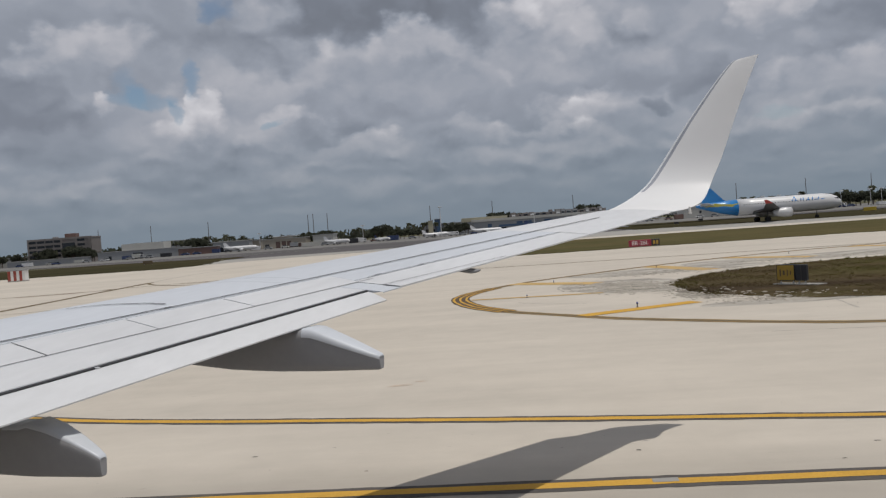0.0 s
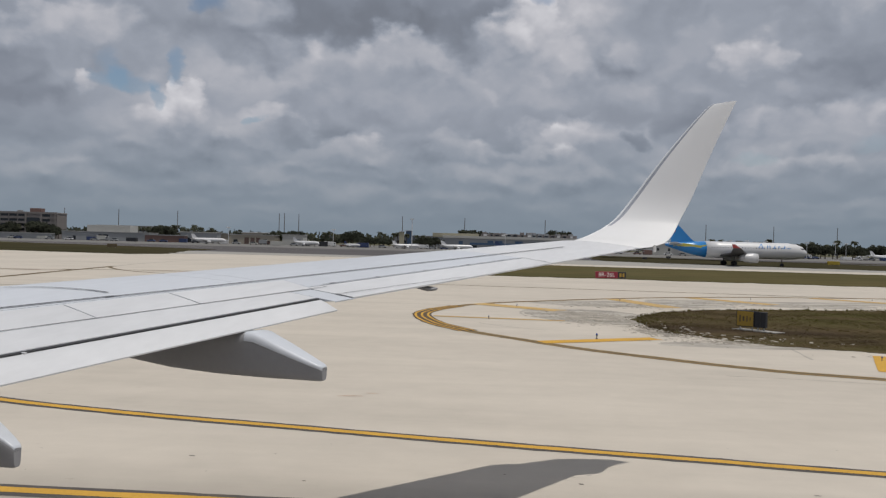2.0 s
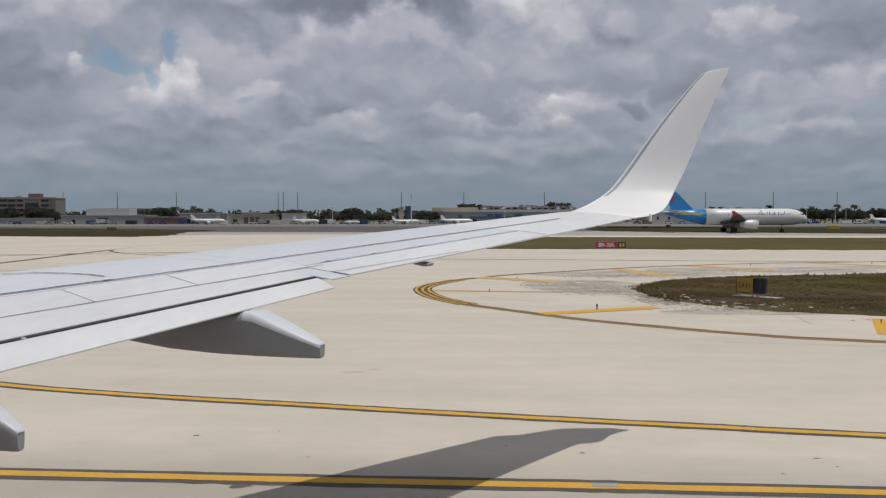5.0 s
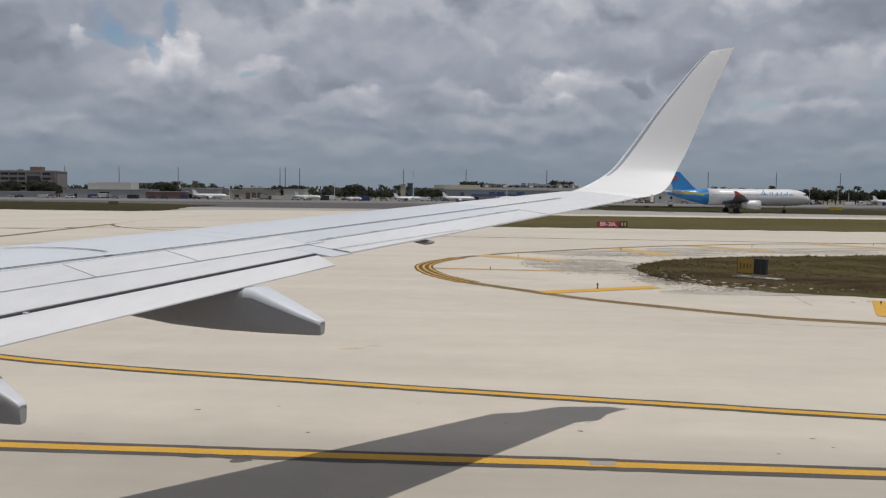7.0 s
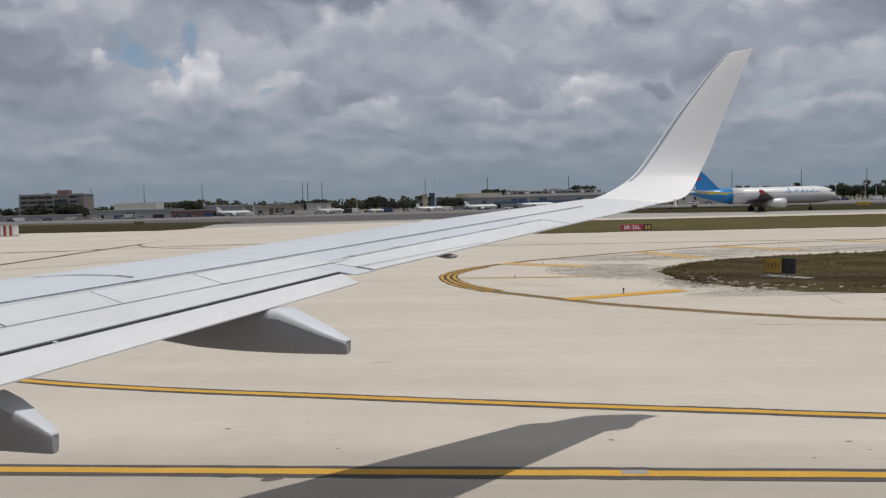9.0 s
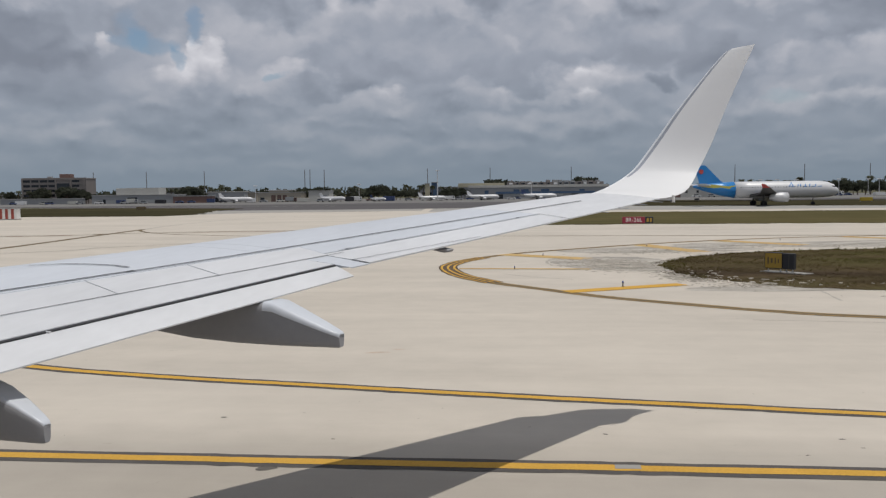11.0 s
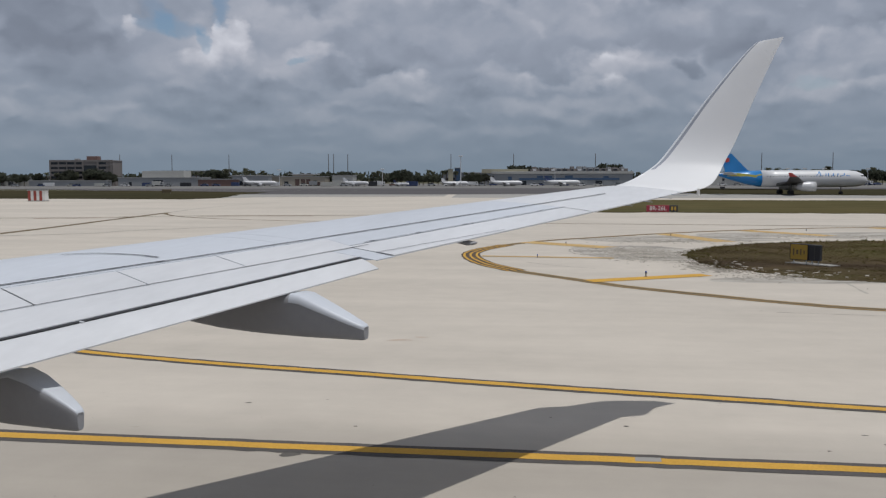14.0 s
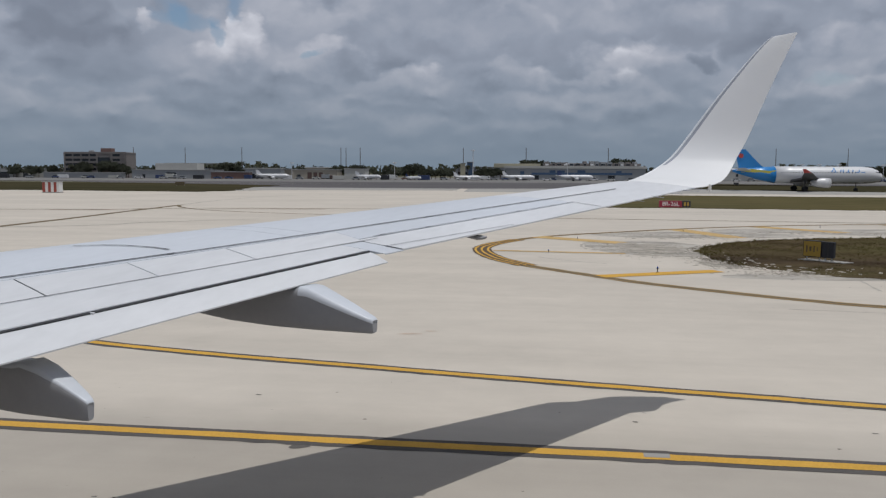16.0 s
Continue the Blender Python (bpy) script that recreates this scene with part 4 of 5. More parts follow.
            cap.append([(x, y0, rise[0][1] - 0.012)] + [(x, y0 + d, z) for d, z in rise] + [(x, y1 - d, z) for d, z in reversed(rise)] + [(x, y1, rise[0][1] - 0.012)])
        top_skin = part("lit_cap", loft(bmesh.new(), cap), WING_SKY_GREY, f, "pale grey added top, coloured as sunlit", smooth=True)
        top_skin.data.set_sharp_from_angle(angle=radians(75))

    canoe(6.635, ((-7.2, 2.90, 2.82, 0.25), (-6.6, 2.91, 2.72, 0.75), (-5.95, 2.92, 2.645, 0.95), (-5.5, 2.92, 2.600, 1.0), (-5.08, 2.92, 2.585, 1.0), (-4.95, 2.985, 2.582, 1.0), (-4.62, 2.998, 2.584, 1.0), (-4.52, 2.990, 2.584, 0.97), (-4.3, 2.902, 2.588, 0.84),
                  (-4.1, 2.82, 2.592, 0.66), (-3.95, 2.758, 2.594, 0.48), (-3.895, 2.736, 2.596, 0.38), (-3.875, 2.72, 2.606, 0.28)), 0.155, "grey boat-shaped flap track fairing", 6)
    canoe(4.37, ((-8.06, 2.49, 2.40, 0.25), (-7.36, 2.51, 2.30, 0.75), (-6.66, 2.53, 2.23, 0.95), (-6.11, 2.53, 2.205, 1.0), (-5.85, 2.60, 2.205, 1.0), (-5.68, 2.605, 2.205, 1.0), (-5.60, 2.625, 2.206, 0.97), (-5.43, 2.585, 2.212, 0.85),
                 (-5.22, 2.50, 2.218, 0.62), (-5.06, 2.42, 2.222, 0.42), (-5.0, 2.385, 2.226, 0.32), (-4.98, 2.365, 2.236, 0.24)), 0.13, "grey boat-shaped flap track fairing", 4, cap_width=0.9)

    # blended winglet: trailing edge x, span, height, chord, leading edge rise
    stations = [(-2.438, 15.0, 3.842, 1.556, 0.03), (-2.25, 15.17, 3.872, 1.5, 0.035), (-2.07, 15.3, 3.945, 1.46, 0.045), (-1.985, 15.46, 4.05, 1.39, 0.03), (-1.93, 15.64, 4.19, 1.27, 0.02),
                (-1.871, 15.802, 4.37, 1.151, 0.02), (-1.704, 15.971, 4.762, 1.063, 0.0), (-1.443, 16.122, 5.469, 0.843, 0.0), (-1.17, 16.256, 6.149, 0.61, -0.02), (-1.03, 16.33, 6.486, 0.483, -0.05), (-0.995, 16.35, 6.563, 0.424, -0.06)]
    line = curve_through([(x, s, z) for x, s, z, _, _ in stations], 4)
    chords = curve_through([(c, r, 0) for *_, c, r in stations], 4)
    shell, nose_rings = [], []
    for i, (p, q) in enumerate(zip(line, chords)):
        d = line[min(i + 1, len(line) - 1)] - line[max(i - 1, 0)]
        inward = Vector((0, -d.z, d.y)).normalized()
        def at(u, side, thick=0.085):
            body = upper(u, thick) * q.x * (1.0 if side > 0 else 0.6)
            return p + Vector((-u * q.x, 0, u * q.y)) + inward * side * body
        us = [0, 0.1, 0.25, 0.45, 0.65, 0.8, 0.89]
        shell.append([at(u, 1) for u in us] + [at(u, -1) - inward * (0.008 if u == 0 else 0) for u in reversed(us)])
        vs = [0.95, 0.965, 0.98, 0.993, 1.0]
        nose_rings.append([at(u, 1) for u in vs] + [at(u, -1) for u in reversed(vs[:-1])])
    wl = part("winglet", loft(bmesh.new(), shell), WHITE_PAINT, airliner, "tall white blended winglet", smooth=True)
    wl.data.set_sharp_from_angle(angle=radians(40))
    part("leading_edge", loft(bmesh.new(), nose_rings), BARE_METAL, wl, "bare metal leading edge", smooth=True)
    strip = [[r[6], n[0], n[-1], r[7]] for r, n in zip(([p.lerp(q, 0.02) for p, q in zip(r, reversed(r))] for r in shell), ([p.lerp(q, 0.02) for p, q in zip(n, reversed(n))] for n in nose_rings))]
    part("seam_filler", loft(bmesh.new(), strip[:17]), WHITE_PAINT, wl)
    part("seam_strip", loft(bmesh.new(), strip[16:]), WINGLET_SEAM, wl, "grey seam behind the leading edge")
    bm = tube(bmesh.new(), (-2.215, 15.13, 3.775), (-2.215, 15.13, 3.90), 0.028, 0.022, 10)
    part("tail_light", bm, SIGN_WHITE, airliner, "small white light at the wing tip")
    for s, reach in ((13.2, 0.16), (13.7, 0.2), (14.2, 0.24), (14.6, 0.3), (14.85, 0.34)):
        a = skin(s, 0.04, -0.004)
        part("static_wick", tube(bmesh.new(), a, a + Vector((reach, 0.05, -0.02)), 0.008, 0.003, 6), WINGLET_SEAM, airliner)


wing_parts()


def fuselage_parts():
    """The hull beside the window and the wheels that it stands on."""
    rings = []
    for x, r, up in ((-19.5, 0.15, -0.7), (-18.8, 0.75, -0.5), (-17.2, 1.4, -0.2), (-15.0, 1.82, 0), (-13.0, 1.88, 0), (6, 1.88, 0), (10, 1.75, 0.15), (14, 1.25, 0.6), (18.5, 0.35, 1.2)):
        rings.append([(x, -2.4 + r * math.cos(6.28319 * i / 36), 3.55 + up + r * math.sin(6.28319 * i / 36)) for i in range(36)])
    hull = part("fuselage", loft(bmesh.new(), rings), HULL_GREY, airliner, "silver grey hull", smooth=True)
    for i in range(16):
        if abs(-11.75 + 0.9 * i) > 0.5:
            part("cabin_window", boxed(-11.9 + 0.9 * i, -0.56, 3.72, -11.62 + 0.9 * i, -0.535, 4.08, bevel=0.01), DARK_GLASS, hull)
    for x, y, r in ((-3.2, 0.0, 0.56), (-3.2, -4.8, 0.56), (-15.5, -2.4, 0.34)):
        low = r - 3.904 * (1 / SIZE - 1)
        leg = part("gear_leg", tube(bmesh.new(), (x, y, 2.6), (x, y, low), 0.13, 0.10, 12), GEAR_STEEL, airliner)
        for o in (-0.32, 0.32):
            part("tyre", tube(bmesh.new(), (x, y + o - 0.17, low), (x, y + o + 0.17, low), r, r, 24), RUBBER, leg)


fuselage_parts()

# ---------------------------------------------------------------- signs and lights on the field
def text(body, size, mat, parent, m, name="lettering"):
    curve = bpy.data.curves.new(name, "FONT")
    curve.body, curve.size, curve.extrude, curve.align_x, curve.align_y = body, size, 0.006, "CENTER", "CENTER"
    tmp = new("tmp", curve)
    mesh = bpy.data.meshes.new_from_object(tmp.evaluated_get(bpy.context.evaluated_depsgraph_get()))
    bpy.data.objects.remove(tmp)
    mesh.materials.clear()
    mesh.materials.append(mat)
    ob = new(name, mesh)
    ob.parent, ob.matrix_basis = parent, m
    return ob


def guidance_sign():
    m = pose(15.3, 40.4, 0.055, 0, 0, -48) @ Matrix.Diagonal((0.98, 0.82, 0.84, 1.0))
    structure("sign_pad", sheet([(14.5, 40.9), (15.9, 39.2), (16.5, 39.5), (15.1, 41.3)], -0.1, 0.06), FAR_CONCRETE, "small concrete pad under the guidance sign", "pad")
    sign = thing("guidance_sign", m, "yellow and black taxiway guidance sign on short legs", "sign")
    part("cabinet", boxed(-0.78, -0.13, 0.17, 0.14, 0.13, 1.08, bevel=0.02), SIGN_BLACK, sign)
    part("face", boxed(-0.74, -0.142, 0.21, 0.10, -0.128, 1.04), SIGN_YELLOW, sign, "yellow sign face")
    for x, w, h in ((-0.58, 0.07, 0.40), (-0.40, 0.10, 0.26), (-0.22, 0.06, 0.34), (-0.06, 0.05, 0.22)):
        part("lettering", boxed(x - w / 2, -0.150, 0.62 - h / 2, x + w / 2, -0.143, 0.62 + h / 2), WORN_LINE, sign, "worn dark bar on the sign")
    side = part("side_cabinet", boxed(0.17, -0.13, 0.17, 0.72, 0.13, 1.06, bevel=0.02), SIGN_BLACK, sign, "black sign panel")
    part("rib", boxed(0.43, -0.142, 0.2, 0.47, -0.125, 1.03), POST_DARK, side)
    for x in (-0.62, 0.0, 0.29, 0.60):
        leg = part("leg", tube(bmesh.new(), (x, 0, 0.0), (x, 0, 0.2), 0.03, 0.03, 8), GEAR_STEEL, sign)
        part("foot", tube(bmesh.new(), (x, 0, 0.0), (x, 0, 0.03), 0.07, 0.07, 10), GEAR_STEEL, leg)


def runway_sign():
    sign = thing("runway_sign", pose(20.9, 99.0, 0.06, 0, 0, -2), "red runway sign with white numbers beside a black panel", "sign")
    part("cabinet", boxed(-1.75, -0.15, 0.12, 0.82, 0.15, 0.86, bevel=0.03), SIGN_RED, sign, "red sign cabinet")
    text("8R-26L", 0.66, SIGN_WHITE, sign, pose(-0.46, -0.165, 0.49, 90))
    side = part("side_panel", boxed(0.84, -0.15, 0.12, 1.78, 0.15, 0.86, bevel=0.03), SIGN_BLACK, sign, "black sign panel with yellow bars")
    part("lettering", boxed(1.02, -0.158, 0.28, 1.26, -0.151, 0.70), SIGN_YELLOW, side, "yellow bar")
    part("lettering", boxed(1.38, -0.158, 0.28, 1.60, -0.151, 0.70), SIGN_YELLOW, side, "yellow bar")
    for x in (-1.4, -0.4, 0.5, 1.5):
        part("leg", tube(bmesh.new(), (x, 0, -0.05), (x, 0, 0.14), 0.035, 0.035, 8), GEAR_STEEL, sign)


def edge_light():
    ob = thing("edge_light", pose(6.85, 35.2, 0.0) @ Matrix.Scale(0.62, 4), "small dark taxiway edge light on a stem", "light", "edge lights along the island")
    part("base", tube(bmesh.new(), (0, 0, 0), (0, 0, 0.05), 0.10, 0.08, 14), POST_DARK, ob)
    part("stem", tube(bmesh.new(), (0, 0, 0.06), (0, 0, 0.26), 0.035, 0.035, 10), POST_DARK, ob)
    part("head", tube(bmesh.new(), (0, 0, 0.24), (0, 0, 0.30), 0.065, 0.075, 12), POST_DARK, ob)
    part("lens", tube(bmesh.new(), (0, 0, 0.30), (0, 0, 0.40), 0.06, 0.035, 12), LENS_BLUE, ob, "blue glass lens")
    return ob


guidance_sign()
runway_sign()


def back_of_sign(x, y, turn):
    """A guidance sign seen from its plain black back."""
    structure("sign_pad", sheet([(x - 1.2, y - 0.3), (x + 1.3, y - 1.0), (x + 1.6, y - 0.2), (x - 1.0, y + 0.5)], -0.1, 0.09), FAR_CONCRETE, "small concrete pad under the black sign", "pad")
    sign = thing("guidance_sign", pose(x, y, 0.085, 0, 0, turn), "black back of a taxiway guidance sign on short legs", "sign")
    body = part("cabinet", boxed(-0.9, -0.13, 0.14, 0.9, 0.13, 0.88, bevel=0.02), SIGN_BLACK, sign)
    for k in (-0.45, 0.0, 0.45):
        part("rib", boxed(k - 0.02, -0.145, 0.17, k + 0.02, -0.128, 0.85), POST_DARK, body)
    for k in (-0.7, 0.0, 0.7):
        part("leg", tube(bmesh.new(), (k, 0, 0.0), (k, 0, 0.16), 0.03, 0.03, 8), GEAR_STEEL, sign)


back_of_sign(35.0, 51.0, -20)
light_ = edge_light()
for x, y in ((2.95, 43.7), (5.3, 52.6), (13.4, 60.3), (24.9, 66.0), (16.2, 30.4), (36.0, 69.0)):
    copy_thing(light_, pose(x, y, 0) @ Matrix.Scale(0.66, 4))

# ---------------------------------------------------------------- buildings
NEAR, EYE = 0.75, 3.9      # the far side of the field is laid out on a larger plan and drawn in by this much


def squat(h):
    """Keeps a roofline at its height over the horizon when its plan is drawn in."""
    return (EYE + (h - EYE) * NEAR) / h


def afar(x, y, h):
    return pose(x * NEAR, y * NEAR, 0.0) @ Matrix.Diagonal((NEAR, NEAR, squat(h), 1.0))


def office_building():
    w, d, h = 57.0, 30.0, 18.0
    b = thing("office_building", afar(-329.0, 640, 18.3) @ Matrix.Diagonal((0.86, 0.6, 1, 1)), "beige five-storey office building with dark window bands", "building")
    body = part("wall", boxed(0.3, 0.3, 0, w - 0.3, d, h - 0.6), WALL_BEIGE, b)
    part("roof", boxed(0, 0, h - 0.6, w, d, h + 0.3, bevel=0.1), WALL_BEIGE, b)
    part("roof_plant", boxed(31, 8, h + 0.3, 41, 18, h + 3.2, bevel=0.15), ROOF_RED, b, "red-brown plant room on the roof")
    part("roof_plant", boxed(20, 8, h + 0.3, 23.5, 14, h + 1.6, bevel=0.1), ROOF_GREY, b)
    for k in range(6):
        part("floor_band", boxed(-0.2, -0.5, 0.4 + 3.35 * k, w + 0.2, 0.6, 1.75 + 3.35 * k), WALL_BEIGE, b)
    for k in range(5):
        for i, (x0, x1) in enumerate(((0.8, 7.2), (8.4, 14.8), (16.0, 22.4), (23.6, 29.0), (44.5, 50.8))):
            part("window", boxed(x0, 0.05, 1.9 + 3.35 * k, x1, 0.25, 3.55 + 3.35 * k), DARK_GLASS, body, "dark ribbon window")
    part("recess", boxed(31.0, -0.55, 3.0, 42.2, 0.1, 14.6), DARK_GLASS, body, "tall dark glazed recess")
    part("recess", boxed(45.5, -0.55, 0.5, 54.5, 0.1, 9.6), DARK_GLASS, body, "dark open ground storeys")
    for x in (-0.2, 29.6, 42.8, 54.8):
        part("pier", boxed(x, -0.9, 0, x + 1.3, 0.2, h - 0.4), WALL_BEIGE, b)


def low_building(x, y, w, d, h, wall, label, roof=ROOF_GREY, doors=(), upper_box=None, name="hangar"):
    b = thing(name, afar(x, y, h), label, "building")
    body = part("wall", boxed(0, 0, 0, w, d, h, bevel=0.05), wall, b)
    part("roof", boxed(-0.4, -0.4, h, w + 0.4, d + 0.4, h + 0.4, bevel=0.05), roof, b)
    for x0, x1, z0, z1, mat in doors:
        part("door" if z0 < 0.4 else "window", boxed(x0, -0.15, z0, x1, 0.1, z1), mat, body)
    if upper_box:
        x0, x1, z1, mat = upper_box
        part("upper_storey", boxed(x0, 2, h + 0.4, x1, d - 2, z1, bevel=0.05), mat, b)
    return b


office_building()
low_building(-264, 612, 62, 20, 4.6, WALL_GREY, "long low grey hangar with a white upper storey", doors=((26, 33, 0.1, 3.4, DARK_GLASS), (8, 10, 0.1, 2.4, DARK_GLASS)), upper_box=(17, 48, 8.6, WALL_WHITE))
low_building(-392, 640, 58, 18, 5.4, WALL_WHITE, "low white building beside trees", doors=((5, 22, 2.2, 3.4, DARK_GLASS), (30, 34, 0.1, 2.6, DARK_GLASS)))
low_building(-334, 618, 60, 6, 2.4, WALL_GREY, "low grey wall in front of the office building", name="boundary_wall")
low_building(-203, 606, 28, 8, 3.4, ROOF_RED, "dark red-brown low store", name="storage_building")
low_building(-194, 652, 40, 18, 5.6, WALL_TAN, "pale tan low building with a flat roof", doors=((6, 20, 2.2, 3.6, DARK_GLASS),), name="airport_building")
low_building(-146, 622, 32, 22, 5.3, WALL_TAN, "tan hangar with red-brown doors", doors=((10, 13.2, 0.1, 3.9, DOOR_RED), (14.4, 17.4, 0.1, 3.9, DOOR_RED), (18.4, 21.4, 0.1, 3.9, DOOR_RED), (23.5, 26.5, 0.1, 3.0, DARK_GLASS), (2, 5, 0.1, 2.6, DARK_GLASS)))
low_building(-152, 672, 24, 14, 7.2, WALL_TAN, "tan building with a white flat roof behind the hangar", roof=MAST_WHITE, doors=((3, 20, 3.4, 4.8, DARK_GLASS),), name="airport_building")
low_building(-283, 724, 62, 16, 10.6, WALL_GREY, "long grey building with a window band behind the trees", doors=((3, 58, 7.0, 8.6, DARK_GLASS),), name="airport_building")
low_building(-186, 634, 27, 12, 6.2, WALL_GREY, "light grey shed with a pale roof behind the parked jet", roof=WALL_WHITE, doors=((4, 8, 0.1, 3.0, DARK_GLASS),), name="shed")
low_building(-107.5, 616, 15, 20, 6.0, WALL_WHITE, "plain white metal hangar", doors=((9, 13.5, 0.1, 3.8, WALL_GREY),))
low_building(-30, 690, 50, 16, 8.2, WALL_GREY, "low grey building behind trees", doors=((2, 46, 3.2, 5.0, DARK_GLASS),), name="airport_building")
low_building(-25.0, 665, 3.6, 6, 10.9, WALL_YELLOW, "narrow yellow stair tower", name="stair_tower")
low_building(-20.3, 680, 4.8, 6, 12.0, BLUE_PANEL, "small blue clad tower", name="service_tower")
term = low_building(9, 650, 106, 24, 8.6, WALL_GREY, "long grey terminal with a dark blue band and uneven roof bays", doors=tuple((x0, x1, 3.3, z1, BLUE_PANEL) for x0, x1, z1 in ((34, 38.5, 6.2), (41, 45.5, 6.2), (55, 61, 6.3), (84, 88, 5.9), (12, 15, 5.6))) + tuple((x0, x1, 0.1, 2.9, DARK_GLASS) for x0, x1 in ((22, 26), (47, 50), (64, 67), (78, 83))), name="terminal")
part("blue_band", boxed(20.5, -0.3, 3.3, 96.0, 0.05, 4.7), BLUE_PANEL, term, "dark blue facade band")
part("parapet", boxed(-0.5, -0.6, 7.4, 106.5, 0.0, 9.0, bevel=0.05), WALL_WHITE, term, "pale parapet along the roof")
part("upper_storey", boxed(30, 10, 8.9, 104, 20, 10.9, bevel=0.05), WALL_BEIGE, term, "set-back dark beige storey")
rnd_bay = random.Random(5)
bay_x = 31.0
while bay_x < 101:
    wide, hgt = rnd_bay.uniform(1.8, 4.2), rnd_bay.uniform(11.0, 12.4)
    bay = part("roof_bay", boxed(bay_x, 9.0, 8.9, bay_x + wide, 18, hgt, bevel=0.05), rnd_bay.choice((WALL_BEIGE, WALL_BEIGE, WALL_GREY, ROOF_GREY)), term, "uneven roof bay")
    part("window", boxed(bay_x + 0.4, 8.85, 9.5, bay_x + wide - 0.4, 9.05, 10.5), rnd_bay.choice((DARK_GLASS, MAST_WHITE, DARK_GLASS)), bay)
    bay_x += wide + rnd_bay.uniform(0.5, 2.6)
part("yellow_storey", boxed(-8, 14, 8.0, 28, 24, 10.7, bevel=0.05), WALL_YELLOW, term, "pale yellow upper storey")
ware = low_building(160, 612, 34, 20, 7.2, WALL_WHITE, "white warehouse with a blue awning and small windows", doors=((3, 4.6, 2.6, 4.2, DARK_GLASS), (11, 12.6, 2.6, 4.2, DARK_GLASS), (27, 28.6, 2.8, 4.4, DARK_GLASS)), name="warehouse")
part("awning", boxed(14.5, -1.2, 4.6, 20.5, 0.1, 5.8, bevel=0.1), BLUE_PANEL, ware, "blue awning")

# ---------------------------------------------------------------- poles and masts
def pole(x, y, h, r, label, mat=POLE_GREY, head=False, group=""):
    p = thing("light_pole" if head else "utility_pole", afar(x, y, h), label, "pole", group)
    part("shaft", tube(bmesh.new(), (0, 0, 0), (0, 0, h), r, r * 0.6, 8), mat, p)
    part("foot", tube(bmesh.new(), (0, 0, 0), (0, 0, 0.8), r * 2, r * 1.6, 8), FAR_CONCRETE, p)
    if head:
        part("lamp_head", boxed(-1.3, -0.5, h, 1.3, 0.5, h + 0.5, bevel=0.05), mat, p)
    return p


tall = pole(-256, 700, 24, 0.42, "tall dark utility pole behind the airport buildings", group="utility poles")
for x in (-208, -125, -109, -24, 27.2, 93.5, 226.6, 283, 336, -300, 150, 390):
    copy_thing(tall, pose(x * NEAR, 700 * NEAR, 0))
copy_thing(tall, pose(-119 * NEAR, 690 * NEAR, 0))
mast = pole(-12.8, 560, 18.2, 0.34, "tall white floodlight mast on the apron", MAST_WHITE, True)
short = pole(-64.4, 560, 9.8, 0.22, "short white floodlight mast on the apron", MAST_WHITE, True, "short apron masts")
for x, y in ((50, 575), (-140, 590), (205, 580), (216, 580), (231, 585), (262, 590), (282, 590), (292, 595)):
    copy_thing(short, pose(x * NEAR, y * NEAR, 0))

